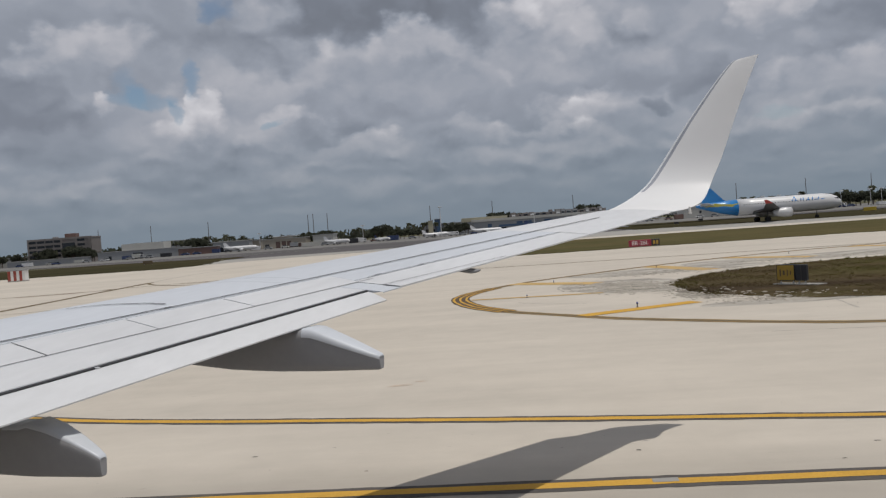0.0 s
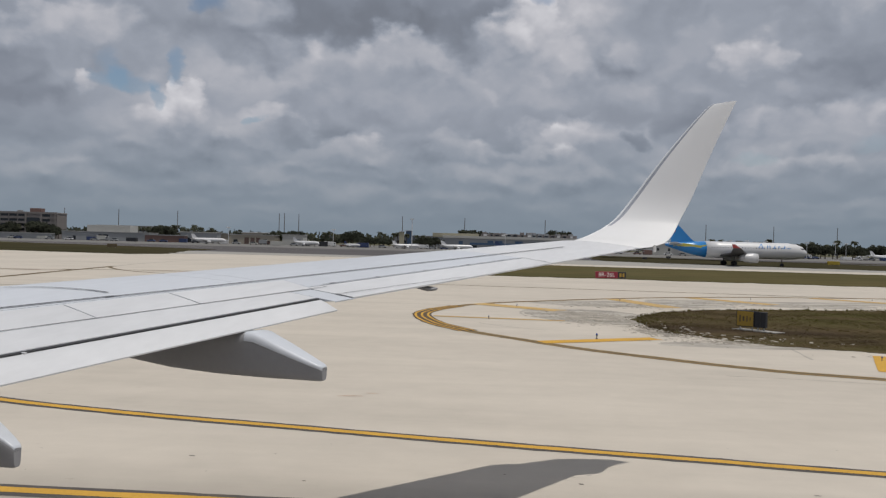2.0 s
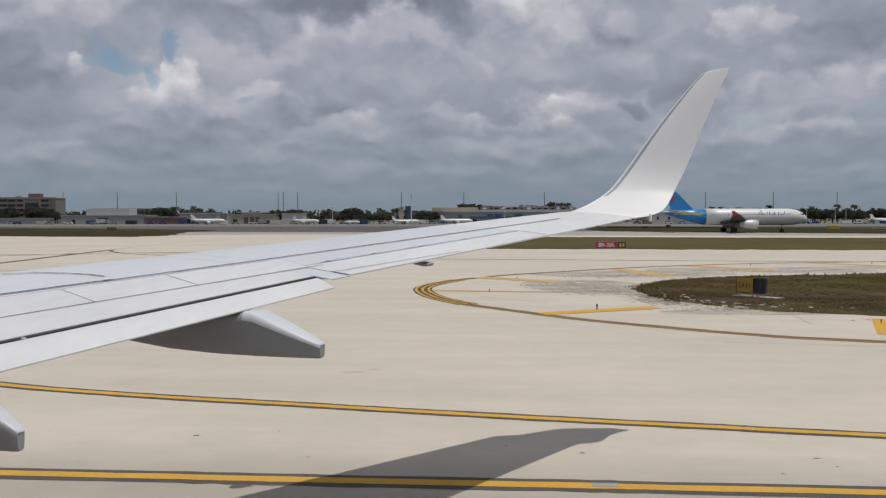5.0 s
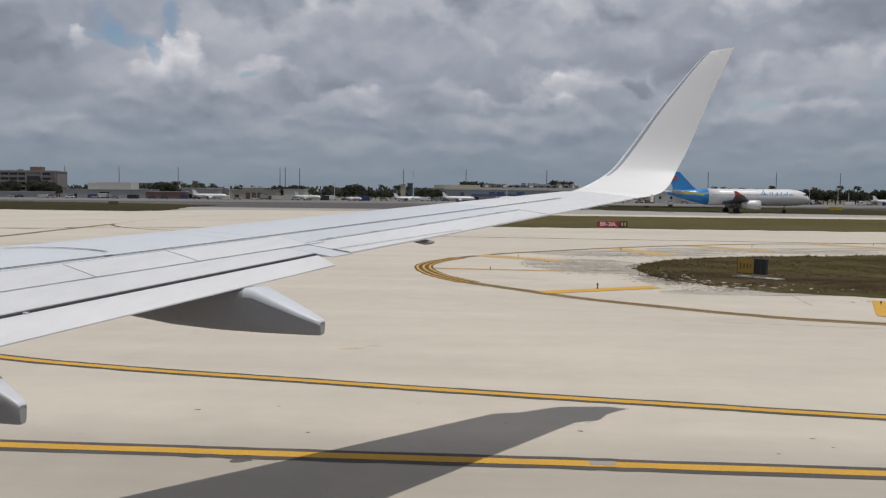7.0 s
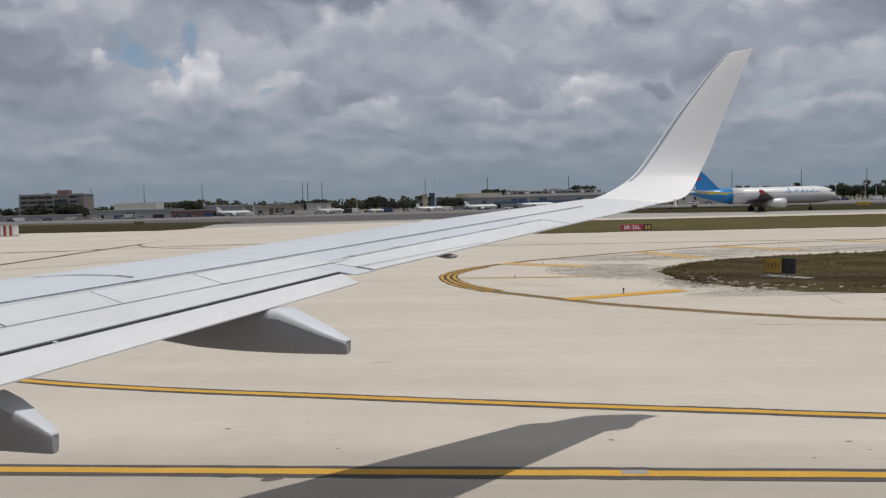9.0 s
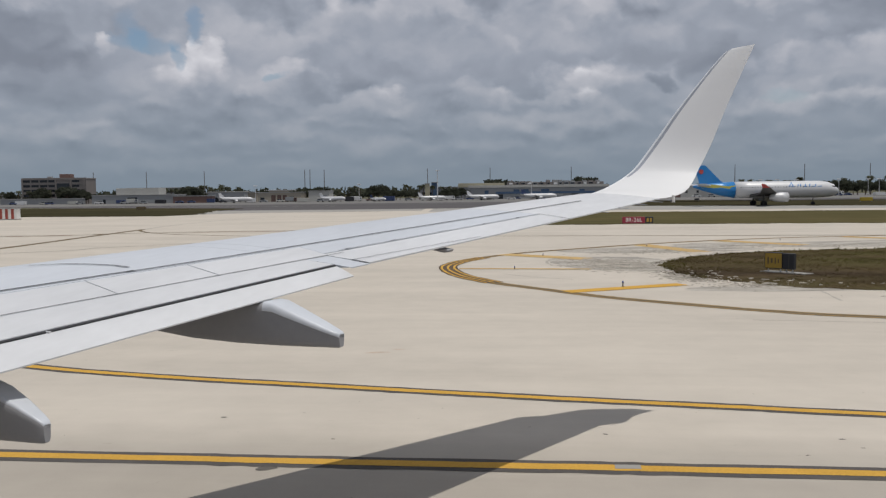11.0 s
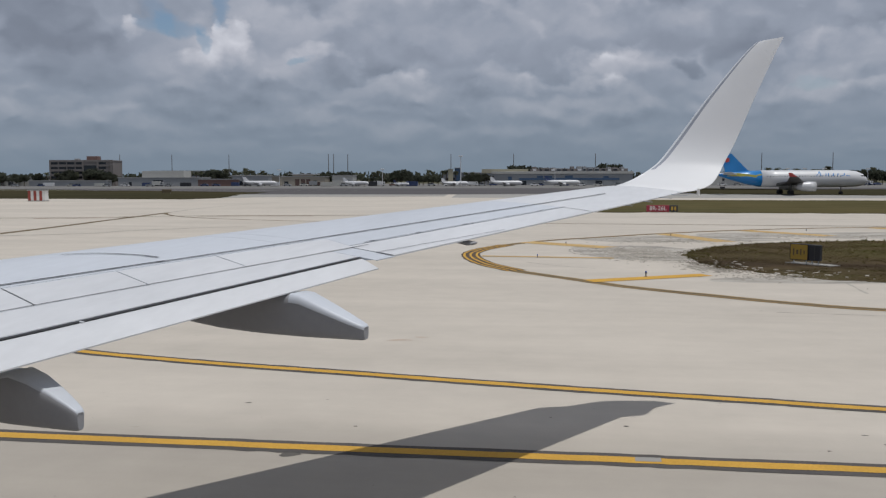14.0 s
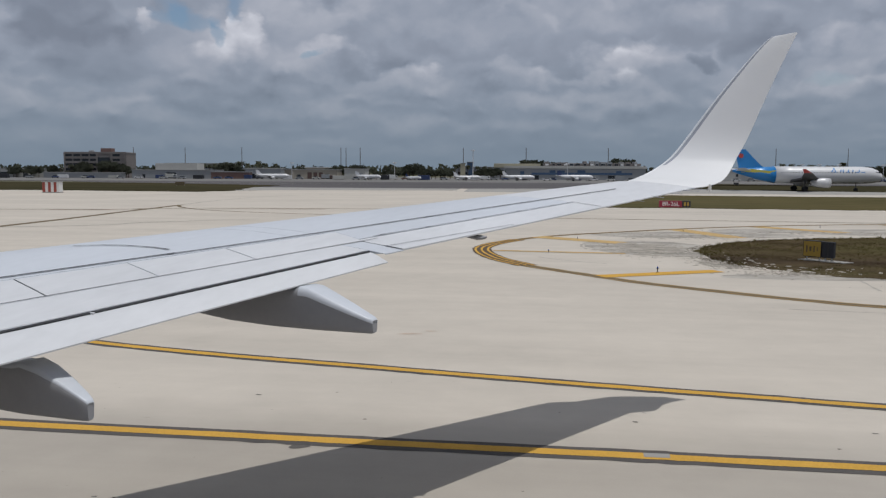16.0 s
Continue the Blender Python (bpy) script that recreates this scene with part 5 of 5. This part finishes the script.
# ---------------------------------------------------------------- parked and taxiing aircraft
def jet(x, y, length, turn, label, tail=JET_NAVY, belly=JET_WHITE, detail=False, name="parked_jet", high_tail=False):
    """An airliner: tapered hull, swept wings with engines, fin, tailplanes and wheels. Its nose points along +x."""
    k = length / 34.0
    j = thing(name, pose(x, y, 0.012, 0, 0, turn) @ Matrix.Scale(k, 4), label, "airplane")
    R, ZC = 1.98, 3.7
    st = ((-17, 0.22, 0.9), (-15, 0.75, 0.75), (-11, 1.5, 0.3), (-7.5, 1.95, 0.03), (-4, R, 0), (12.5, R, 0), (14.6, 1.78, -0.08), (16, 1.35, -0.25), (16.8, 0.75, -0.42), (17.1, 0.15, -0.5))
    def ring(px, r, up, n=20):
        return [(px, r * math.cos(6.28319 * i / n), ZC + up + r * math.sin(6.28319 * i / n)) for i in range(n)]
    cut = 4 if detail else 0
    hull = part("hull", loft(bmesh.new(), [ring(*s) for s in st[max(cut - 1, 0):]]), belly, j, smooth=True)
    if detail:
        part("rear_hull", loft(bmesh.new(), [ring(*s) for s in st[:3]] + [ring(-7.52, 1.945, 0.03)]), tail, j, "bright blue rear hull", smooth=True)
        part("swoosh", loft(bmesh.new(), [[(px, -r - 0.03, ZC + up + z0), (px, -r - 0.03, ZC + up + z1), (px, -r + 0.3, ZC + up + z1), (px, -r + 0.3, ZC + up + z0)]
                            for px, r, up, z0, z1 in ((-15.2, 0.66, 0.75, -0.2, 0.5), (-13, 1.1, 0.5, 0.1, 0.9), (-11, 1.42, 0.3, 0.1, 0.8), (-9, 1.7, 0.1, -0.1, 0.8), (-7.6, 1.7, 0.0, 0.6, 1.1))]), JET_YELLOW, j, "yellow swoosh on the rear hull")
        for i in range(26):
            part("cabin_window", boxed(-6.4 + 0.66 * i, -R + 0.02, ZC + 0.50, -6.24 + 0.66 * i, -R + 0.25, ZC + 0.70), DARK_GLASS, hull)
        for px, yy in ((14.95, -1.42), (15.38, -1.33), (15.78, -1.18)):
            part("cockpit_window", boxed(px, yy, ZC + 0.45, px + 0.32, yy + 0.3, ZC + 0.8, bevel=0.04), DARK_GLASS, hull)
        for px, w, h, lean in ((4.7, 0.22, 1.5, 0.9), (5.7, 0.22, 1.5, -0.2), (5.2, 0.9, 0.16, 0.0), (6.8, 0.2, 0.9, 0.2), (7.4, 0.2, 0.95, 0.1), (8.2, 0.75, 0.2, 0.1), (8.5, 0.2, 0.9, 0.2), (9.5, 0.2, 0.9, 0.2), (10.2, 0.8, 0.2, 0.1), (10.9, 0.2, 0.9, 0.2), (11.5, 0.9, 0.2, 0.1)):
            z = ZC + 0.62
            h *= 0.72
            mark = loft(bmesh.new(), [[(px + lean * k, -yy, z + h * k), (px + lean * k + w, -yy, z + h * k), (px + lean * k + w, 0.3 - yy, z + h * k), (px + lean * k, 0.3 - yy, z + h * k)]
                                      for k, yy in ((0, math.sqrt(R * R - 0.62 ** 2) + 0.03), (0.5, math.sqrt(R * R - (0.62 + h * 0.5) ** 2) + 0.04), (1, math.sqrt(max(R * R - (0.62 + h) ** 2, 0.02)) + 0.05))])
            part("livery_mark", mark, JET_BLUE, hull, "slim blue livery stroke")
    fin_top = 9.6 if not high_tail else 9.0
    fin = loft(bmesh.new(), [[(x0, -t, z), (x1, -t, z), (x1, t, z), (x0, t, z)] for x0, x1, z, t in ((-15.6, -9.2, ZC + 1.3, 0.2), (-15.7, -10.6, ZC + 2.2, 0.18), (-16.8, -14.2, fin_top, 0.10))])
    f = part("fin", fin, tail, j, "coloured tail fin" if tail is not JET_WHITE else "")
    if detail:
        part("fin_mark", tube(bmesh.new(), (-15.2, -0.24, 8.1), (-15.2, -0.12, 8.1), 0.62, 0.62, 5), JET_RED, f, "red mark on the fin")
    zt = fin_top - 0.2 if high_tail else ZC + 1.0
    for side in (-1, 1):
        part("tailplane", loft(bmesh.new(), [[(x0, side * yy, z - t), (x1, side * yy, z - t), (x1, side * yy, z + t), (x0, side * yy, z + t)]
             for x0, x1, yy, z, t in ((-16.2, -12.6, 0.3, zt, 0.12), (-17.2, -15.8, 6.0, zt + 0.5, 0.05))]), JET_WHITE, j)
        # the taxiing jet's wing takes the dark colour, which carries its underside shade
        w = part("wing", loft(bmesh.new(), [[(x0, side * yy, z - t), (x1, side * yy, z - t * 0.4), (x1, side * yy, z + t * 0.4), ((x0 + x1) / 2, side * yy, z + t), (x0, side * yy, z + t * 0.3)]
             for x0, x1, yy, z, t in ((-4.2, 3.6, 1.0, ZC - 1.25, 0.42), (-3.4, 0.2, 6.2, ZC - 0.65, 0.24), (-6.4, -4.9, 16.4, ZC + 0.6, 0.08))]), JET_DARK if detail else JET_WHITE, j)
        if detail:
            part("wing_tip", loft(bmesh.new(), [[(x0, side * yy, z), (x1, side * yy, z), (x1, side * (yy + 0.1), z), (x0, side * (yy + 0.1), z)] for x0, x1, yy, z in ((-6.5, -4.9, 16.35, ZC + 0.45), (-6.8, -6.1, 16.5, ZC + 1.3))]), JET_RED, w)
        e = [(2.9, 0.95), (3.2, 1.08), (1.8, 1.12), (0.2, 0.95), (-0.9, 0.6)]
        eng = part("engine", loft(bmesh.new(), [[(px, side * 5.4 + r * math.cos(6.28319 * i / 16), 1.95 + r * math.sin(6.28319 * i / 16)) for i in range(16)] for px, r in e]), JET_WHITE, j, smooth=True)
        part("intake", tube(bmesh.new(), (3.1, side * 5.4, 1.95), (3.22, side * 5.4, 1.95), 0.9, 0.92, 16), JET_DARK, eng)
        leg = part("gear_leg", tube(bmesh.new(), (-1.6, side * 3.6, 2.6), (-1.6, side * 3.6, 0.5), 0.18, 0.14, 8), JET_DARK, j)
        for o in (-0.45, 0.45):
            part("tyre", tube(bmesh.new(), (-1.6, side * 3.6 + o - 0.2, 0.58), (-1.6, side * 3.6 + o + 0.2, 0.58), 0.58, 0.58, 16), RUBBER, leg)
    leg = part("gear_leg", tube(bmesh.new(), (11.2, 0, 2.2), (11.2, 0, 0.4), 0.12, 0.1, 8), JET_DARK, j)
    part("tyre", tube(bmesh.new(), (11.2, -0.35, 0.4), (11.2, 0.35, 0.4), 0.4, 0.4, 16), RUBBER, leg)
    return j


jet(74.0, 206, 34.5, 0, "white airliner with a bright blue tail taxiing past", JET_BLUE, JET_WHITE, True, "taxiing_airliner")
jet(-150 * NEAR, 575 * NEAR, 23 * NEAR, 8, "small white jet parked on the apron", JET_WHITE)
jet(-84 * NEAR, 572 * NEAR, 21 * NEAR, -25, "white jet parked beside a white hangar", JET_WHITE)
jet(-53 * NEAR, 570 * NEAR, 15 * NEAR, -40, "small white propeller airliner parked by trees", JET_NAVY)
jet(-17 * NEAR, 572 * NEAR, 19 * NEAR, 12, "small white jet parked below the floodlight mast", JET_WHITE)
jet(17 * NEAR, 566 * NEAR, 22 * NEAR, 4, "white airliner parked in front of the terminal", JET_WHITE)
jet(54 * NEAR, 566 * NEAR, 24 * NEAR, 0, "white airliner parked in front of the terminal", JET_NAVY)
jet(322 * NEAR, 600 * NEAR, 24 * NEAR, 10, "white jet parked beside dark trees", JET_WHITE)
jet(352 * NEAR, 560 * NEAR, 26 * NEAR, 200, "dark high-tailed cargo plane parked at the field's edge", JET_DARK, JET_DARK, high_tail=True)


# ---------------------------------------------------------------- vehicles and small field gear
def truck(x, y, turn, cab, body_mat, label, w=6.0, h=2.6):
    t = thing("service_truck", pose(x * NEAR, y * NEAR, 0.012, 0, 0, turn), label, "truck")
    part("box_body", boxed(-w / 2, -1.1, 0.6, w / 2 - 1.7, 1.1, h, bevel=0.08), body_mat, t)
    c = part("cab", boxed(w / 2 - 1.6, -1.05, 0.5, w / 2, 1.05, min(h, 2.2), bevel=0.2), cab, t)
    part("windscreen", boxed(w / 2 - 1.0, -1.08, 1.3, w / 2 - 0.3, 1.08, 1.95, bevel=0.04), DARK_GLASS, c)
    for px in (-w / 2 + 1.0, w / 2 - 1.0):
        for py in (-0.95, 0.75):
            part("wheel", tube(bmesh.new(), (px, py, 0.42), (px, py + 0.22, 0.42), 0.42, 0.42, 14), RUBBER, t)


truck(-70, 590, 10, MAST_WHITE, MAST_WHITE, "white box truck on the apron")
truck(-5, 585, 0, MAST_WHITE, MAST_WHITE, "white van parked on the apron", 5, 2.2)
truck(-118, 605, 0, DOOR_RED, WALL_GREY, "red and grey service truck by the hangar")
truck(-230, 600, 0, WALL_GREY, WALL_WHITE, "grey service truck by the low hangar")
truck(70, 600, 180, MAST_WHITE, WALL_GREY, "white service truck before the terminal")
truck(238, 590, 0, MAST_WHITE, WALL_WHITE, "white box truck in front of trees")
truck(262, 592, 0, MAST_WHITE, WALL_GREY, "grey box truck in front of trees")
truck(300, 588, 180, MAST_WHITE, WALL_WHITE, "white van in front of trees", 5, 2.2)


def apron_clutter():
    """Tugs, carts, crates and parked cars in front of the buildings, each a thing of its own."""
    rnd = random.Random(91)
    paints = (MAST_WHITE, WALL_GREY, SIGN_BLACK, JET_NAVY, WALL_GREY, ROOF_RED, WALL_WHITE, JET_WHITE)
    words = ("white", "grey", "black", "navy blue", "rust-red", "yellow", "off-white", "white")
    for i in range(64):
        x = -340 + 11.0 * i + rnd.uniform(-4, 4)
        y = (592 + rnd.uniform(-14, 14)) * NEAR
        x *= NEAR
        k = rnd.randrange(len(paints))
        if i % 3 == 0:
            c = thing("cargo_container", pose(x, y, 0.012, 0, 0, rnd.uniform(-12, 12)), words[k] + " cargo container standing on the apron", "container", "containers on the apron")
            w, h = rnd.uniform(3, 6.5), rnd.uniform(1.6, 2.6)
            part("body", boxed(-w / 2, -1.1, 0.15, w / 2, 1.1, h, bevel=0.05), paints[k], c)
            for q in range(4):
                part("rib", boxed(-w / 2 + w * (q + 0.5) / 4 - 0.06, -1.16, 0.2, -w / 2 + w * (q + 0.5) / 4 + 0.06, -1.08, h - 0.1), paints[k], c)
            part("skid", boxed(-w / 2 + 0.2, -1.0, 0.0, w / 2 - 0.2, 1.0, 0.16), POLE_GREY, c)
        else:
            c = thing("parked_car", pose(x, y, 0.012, 0, 0, rnd.choice((0, 180)) + rnd.uniform(-10, 10)), words[k] + " car parked in front of the airport buildings", "car", "cars before the buildings")
            part("body", boxed(-2.2, -0.88, 0.3, 2.2, 0.88, 0.95, bevel=0.18), paints[k], c)
            cab = part("cabin", loft(bmesh.new(), [[(-1.6, -0.8, 0.93), (1.3, -0.8, 0.93), (1.3, 0.8, 0.93), (-1.6, 0.8, 0.93)], [(-1.2, -0.66, 1.5), (0.6, -0.66, 1.5), (0.6, 0.66, 1.5), (-1.2, 0.66, 1.5)]]), DARK_GLASS, c)
            part("roof", boxed(-1.2, -0.68, 1.48, 0.6, 0.68, 1.54, bevel=0.02), paints[k], cab)
            for px in (-1.35, 1.35):
                for py in (-0.9, 0.7):
                    part("wheel", tube(bmesh.new(), (px, py, 0.33), (px, py + 0.2, 0.33), 0.33, 0.33, 12), RUBBER, c)


apron_clutter()


def marker_box(x, y, w, h, mat, label):
    b = thing("field_marker", pose(x, y, 0.05), label, "marker")
    part("panel", boxed(-w / 2, -0.25, 0.15, w / 2, 0.25, h, bevel=0.04), mat, b)
    for px in (-w / 2 + 0.2, w / 2 - 0.2):
        part("leg", tube(bmesh.new(), (px, 0, 0), (px, 0, 0.2), 0.05, 0.05, 8), GEAR_STEEL, b)


marker_box(119, 250, 3.6, 1.15, TRUCK_YELLOW, "low yellow field marker board on the grass")
marker_box(-88, 236, 2.6, 1.0, WORN_LINE, "low brown field marker board on the grass")
marker_box(66, 262, 1.4, 0.8, SIGN_BLACK, "small black field marker on the grass")
marker_box(84, 300, 1.6, 0.9, SIGN_BLACK, "small black field marker on the grass")


def checked_hut():
    b = thing("equipment_hut", pose(-80.5, 152, 0.0) @ Matrix.Diagonal((0.62, 0.8, 1, 1)), "red and white striped equipment hut on the taxiway's edge", "hut")
    for i in range(6):
        part("stripe_panel", boxed(-2.6 + 0.86 * i, -0.8, 0.15, -1.75 + 0.86 * i, 0.8, 1.95, bevel=0.03), HUT_RED if i % 2 == 0 else SIGN_WHITE, b)
    part("roof", boxed(-2.75, -0.95, 1.95, 2.75, 0.95, 2.1, bevel=0.03), ROOF_GREY, b)
    part("base", boxed(-2.7, -0.9, 0.0, 2.7, 0.9, 0.16), FAR_CONCRETE, b)


checked_hut()

# ---------------------------------------------------------------- trees
def leaf_cloud(bm, centre, size, count, leaf, rnd):
    for _ in range(count):
        d = Vector((rnd.gauss(0, 1), rnd.gauss(0, 1), rnd.gauss(0, 1))).normalized() * rnd.uniform(0.45, 1.05)
        p = Vector(centre) + Vector((d.x * size[0], d.y * size[1], d.z * size[2]))
        turn = Euler((rnd.uniform(0, 6.3), rnd.uniform(0, 6.3), rnd.uniform(0, 6.3))).to_matrix()
        s = leaf * rnd.uniform(0.6, 1.3)
        vs = [bm.verts.new(p + turn @ Vector(q) * s) for q in ((-0.5, -0.35, 0), (0.45, -0.45, 0.15), (0.6, 0.3, 0), (-0.3, 0.5, -0.15))]
        bm.faces.new(vs)


def broad_tree(seed, h):
    rnd = random.Random(seed)
    t = thing("tree", pose(0, 0, 0), "dense dark green broadleaf tree behind the airport apron", "tree", "trees behind the apron")
    bm = tube(bmesh.new(), (0, 0, 0), (0.1, 0, h * 0.45), h * 0.035, h * 0.02, 7)
    crown = bmesh.new()
    for k in range(9):
        a, r = 6.28 * k / 9 + rnd.uniform(-0.4, 0.4), h * rnd.uniform(0.16, 0.40)
        c = (r * math.cos(a), r * math.sin(a), h * rnd.uniform(0.45, 0.82))
        tube(bm, (0.05, 0, h * rnd.uniform(0.25, 0.45)), c, h * 0.014, h * 0.005, 5)
        s = h * rnd.uniform(0.13, 0.22)
        leaf_cloud(crown, c, (s * 1.25, s * 1.25, s * 0.85), 80, h * 0.085, rnd)
    leaf_cloud(crown, (0, 0, h * 0.78), (h * 0.22, h * 0.22, h * 0.2), 90, h * 0.085, rnd)
    part("trunk", bm, BARK, t)
    part("crown", crown, LEAF, t)
    return t


def palm_tree(seed, h):
    rnd = random.Random(seed)
    t = thing("palm_tree", pose(0, 0, 0), "slender palm with a ragged crown behind the apron", "tree", "palms behind the apron")
    bm = bmesh.new()
    lean = rnd.uniform(-0.5, 0.5)
    pts = [(lean * (i / 5) ** 2, 0.2 * math.sin(i), h * 0.86 * i / 5) for i in range(6)]
    for a, b in zip(pts, pts[1:]):
        tube(bm, a, b, 0.26, 0.22, 7)
    part("trunk", bm, BARK, t)
    crown = bmesh.new()
    top = Vector(pts[-1])
    for k in range(18):
        a, up = 6.28 * k / 18 + rnd.uniform(-0.2, 0.2), rnd.uniform(-0.1, 1.1)
        L = h * rnd.uniform(0.17, 0.25)
        line = [top + Vector((math.cos(a), math.sin(a), 0)) * L * v + Vector((0, 0, L * (up * v - 1.15 * v * v))) for v in (0, 0.3, 0.6, 0.85, 1.05)]
        side = Vector((-math.sin(a), math.cos(a), 0))
        for (p, q), w0, w1 in zip(zip(line, line[1:]), (0.05, 0.45, 0.5, 0.3), (0.45, 0.5, 0.3, 0.04)):
            for sgn in (-1, 1):
                vs = [crown.verts.new(v) for v in (p, q, q + side * sgn * w1 - Vector((0, 0, w1 * 0.6)), p + side * sgn * w0 - Vector((0, 0, w0 * 0.6)))]
                crown.faces.new(vs)
    part("crown", crown, PALM_LEAF, t)
    return t


def plant_trees():
    rnd = random.Random(33)
    kinds = [broad_tree(s, 9.0) for s in (1, 2, 3, 4)]
    palms = [palm_tree(s, 9.5) for s in (11, 12, 13)]
    first = {id(k): True for k in kinds + palms}

    def plant(pool, x, y, k):
        src = rnd.choice(pool)
        m = pose(x * NEAR, y * NEAR, 0, 0, 0, rnd.uniform(0, 360)) @ Matrix.Scale(k * squat(9.2 * k), 4)
        if first.pop(id(src), None):
            src.matrix_basis = m
        else:
            c = copy_thing(src, m)
            c.matrix_basis = m

    # x from, x to, distance, how many, size, palms
    for x0, x1, y, n, k, p in ((-430, -395, 660, 6, 0.8, 0), (-372, -332, 634, 6, 0.8, 0), (-322, -300, 628, 2, 0.55, 0), (-315, -306, 628, 2, 1.05, 0), (-293, -279, 628, 3, 1.2, 0), (-279, -270, 628, 2, 0.8, 0), (-328, -300, 630, 3, 1.0, 1), (-272, -256, 660, 4, 0.75, 0), (-262, -210, 690, 7, 1.0, 1), (-214, -196, 655, 5, 1.0, 0),
                               (-200, -176, 690, 5, 1.05, 1), (-196, -150, 670, 5, 0.85, 0), (-160, -120, 690, 5, 0.8, 1), (-124, -105, 645, 5, 0.85, 0), (-94, -66, 670, 4, 1.0, 1), (-120, -100, 668, 5, 0.9, 0), (-92, -66, 650, 4, 0.5, 0), (-236, -196, 712, 8, 1.25, 1), (-64, -52, 646, 3, 1.0, 0),
                               (-50, -30, 640, 5, 0.72, 0), (-46, 2, 676, 6, 1.05, 1), (-12, 8, 640, 6, 0.7, 0), (24, 34, 690, 4, 1.35, 0), (40, 85, 700, 7, 1.2, 1), (95, 107, 690, 4, 1.45, 0), (30, 60, 700, 3, 1.5, 0),
                               (110, 160, 680, 6, 0.85, 0), (112, 165, 684, 4, 0.95, 1), (165, 200, 670, 4, 0.95, 1), (200, 250, 640, 10, 0.85, 0), (204, 262, 655, 12, 1.1, 1), (250, 320, 640, 13, 0.95, 0), (262, 330, 660, 6, 1.25, 1),
                               (320, 400, 640, 14, 1.0, 0)):
        n = round(n * 1.35)
        for i in range(n):
            plant(palms if p else kinds, x0 + (x1 - x0) * (i + rnd.uniform(0.1, 0.9)) / n, y + rnd.uniform(-6, 6), k * rnd.uniform(0.85, 1.25))


plant_trees()


def far_woods():
    """A low uneven belt of woods that closes the field in the distance."""
    rnd = random.Random(77)
    bm = bmesh.new()
    for i in range(7000):
        x = rnd.uniform(-1500, 1500)
        h = 8.4 + 2.6 * noise.noise((x * 0.02, 0.3, 0.0)) + 1.6 * noise.noise((x * 0.11, 4.0, 0.0))
        p = Vector((x, 720 + rnd.uniform(-40, 40), rnd.uniform(0.2, 1.0) * h * squat(8.4)))
        turn = Euler((rnd.uniform(0, 6.3), rnd.uniform(0, 6.3), rnd.uniform(0, 6.3))).to_matrix()
        s = rnd.uniform(2.2, 4.5)
        bm.faces.new([bm.verts.new(p + turn @ Vector(q) * s) for q in ((-0.5, -0.35, 0), (0.45, -0.45, 0.15), (0.6, 0.3, 0), (-0.3, 0.5, -0.15))])
    tagged(part("far_woods", bm, LEAF), "low dark belt of trees at the horizon", "trees", kind="stuff")


far_woods()
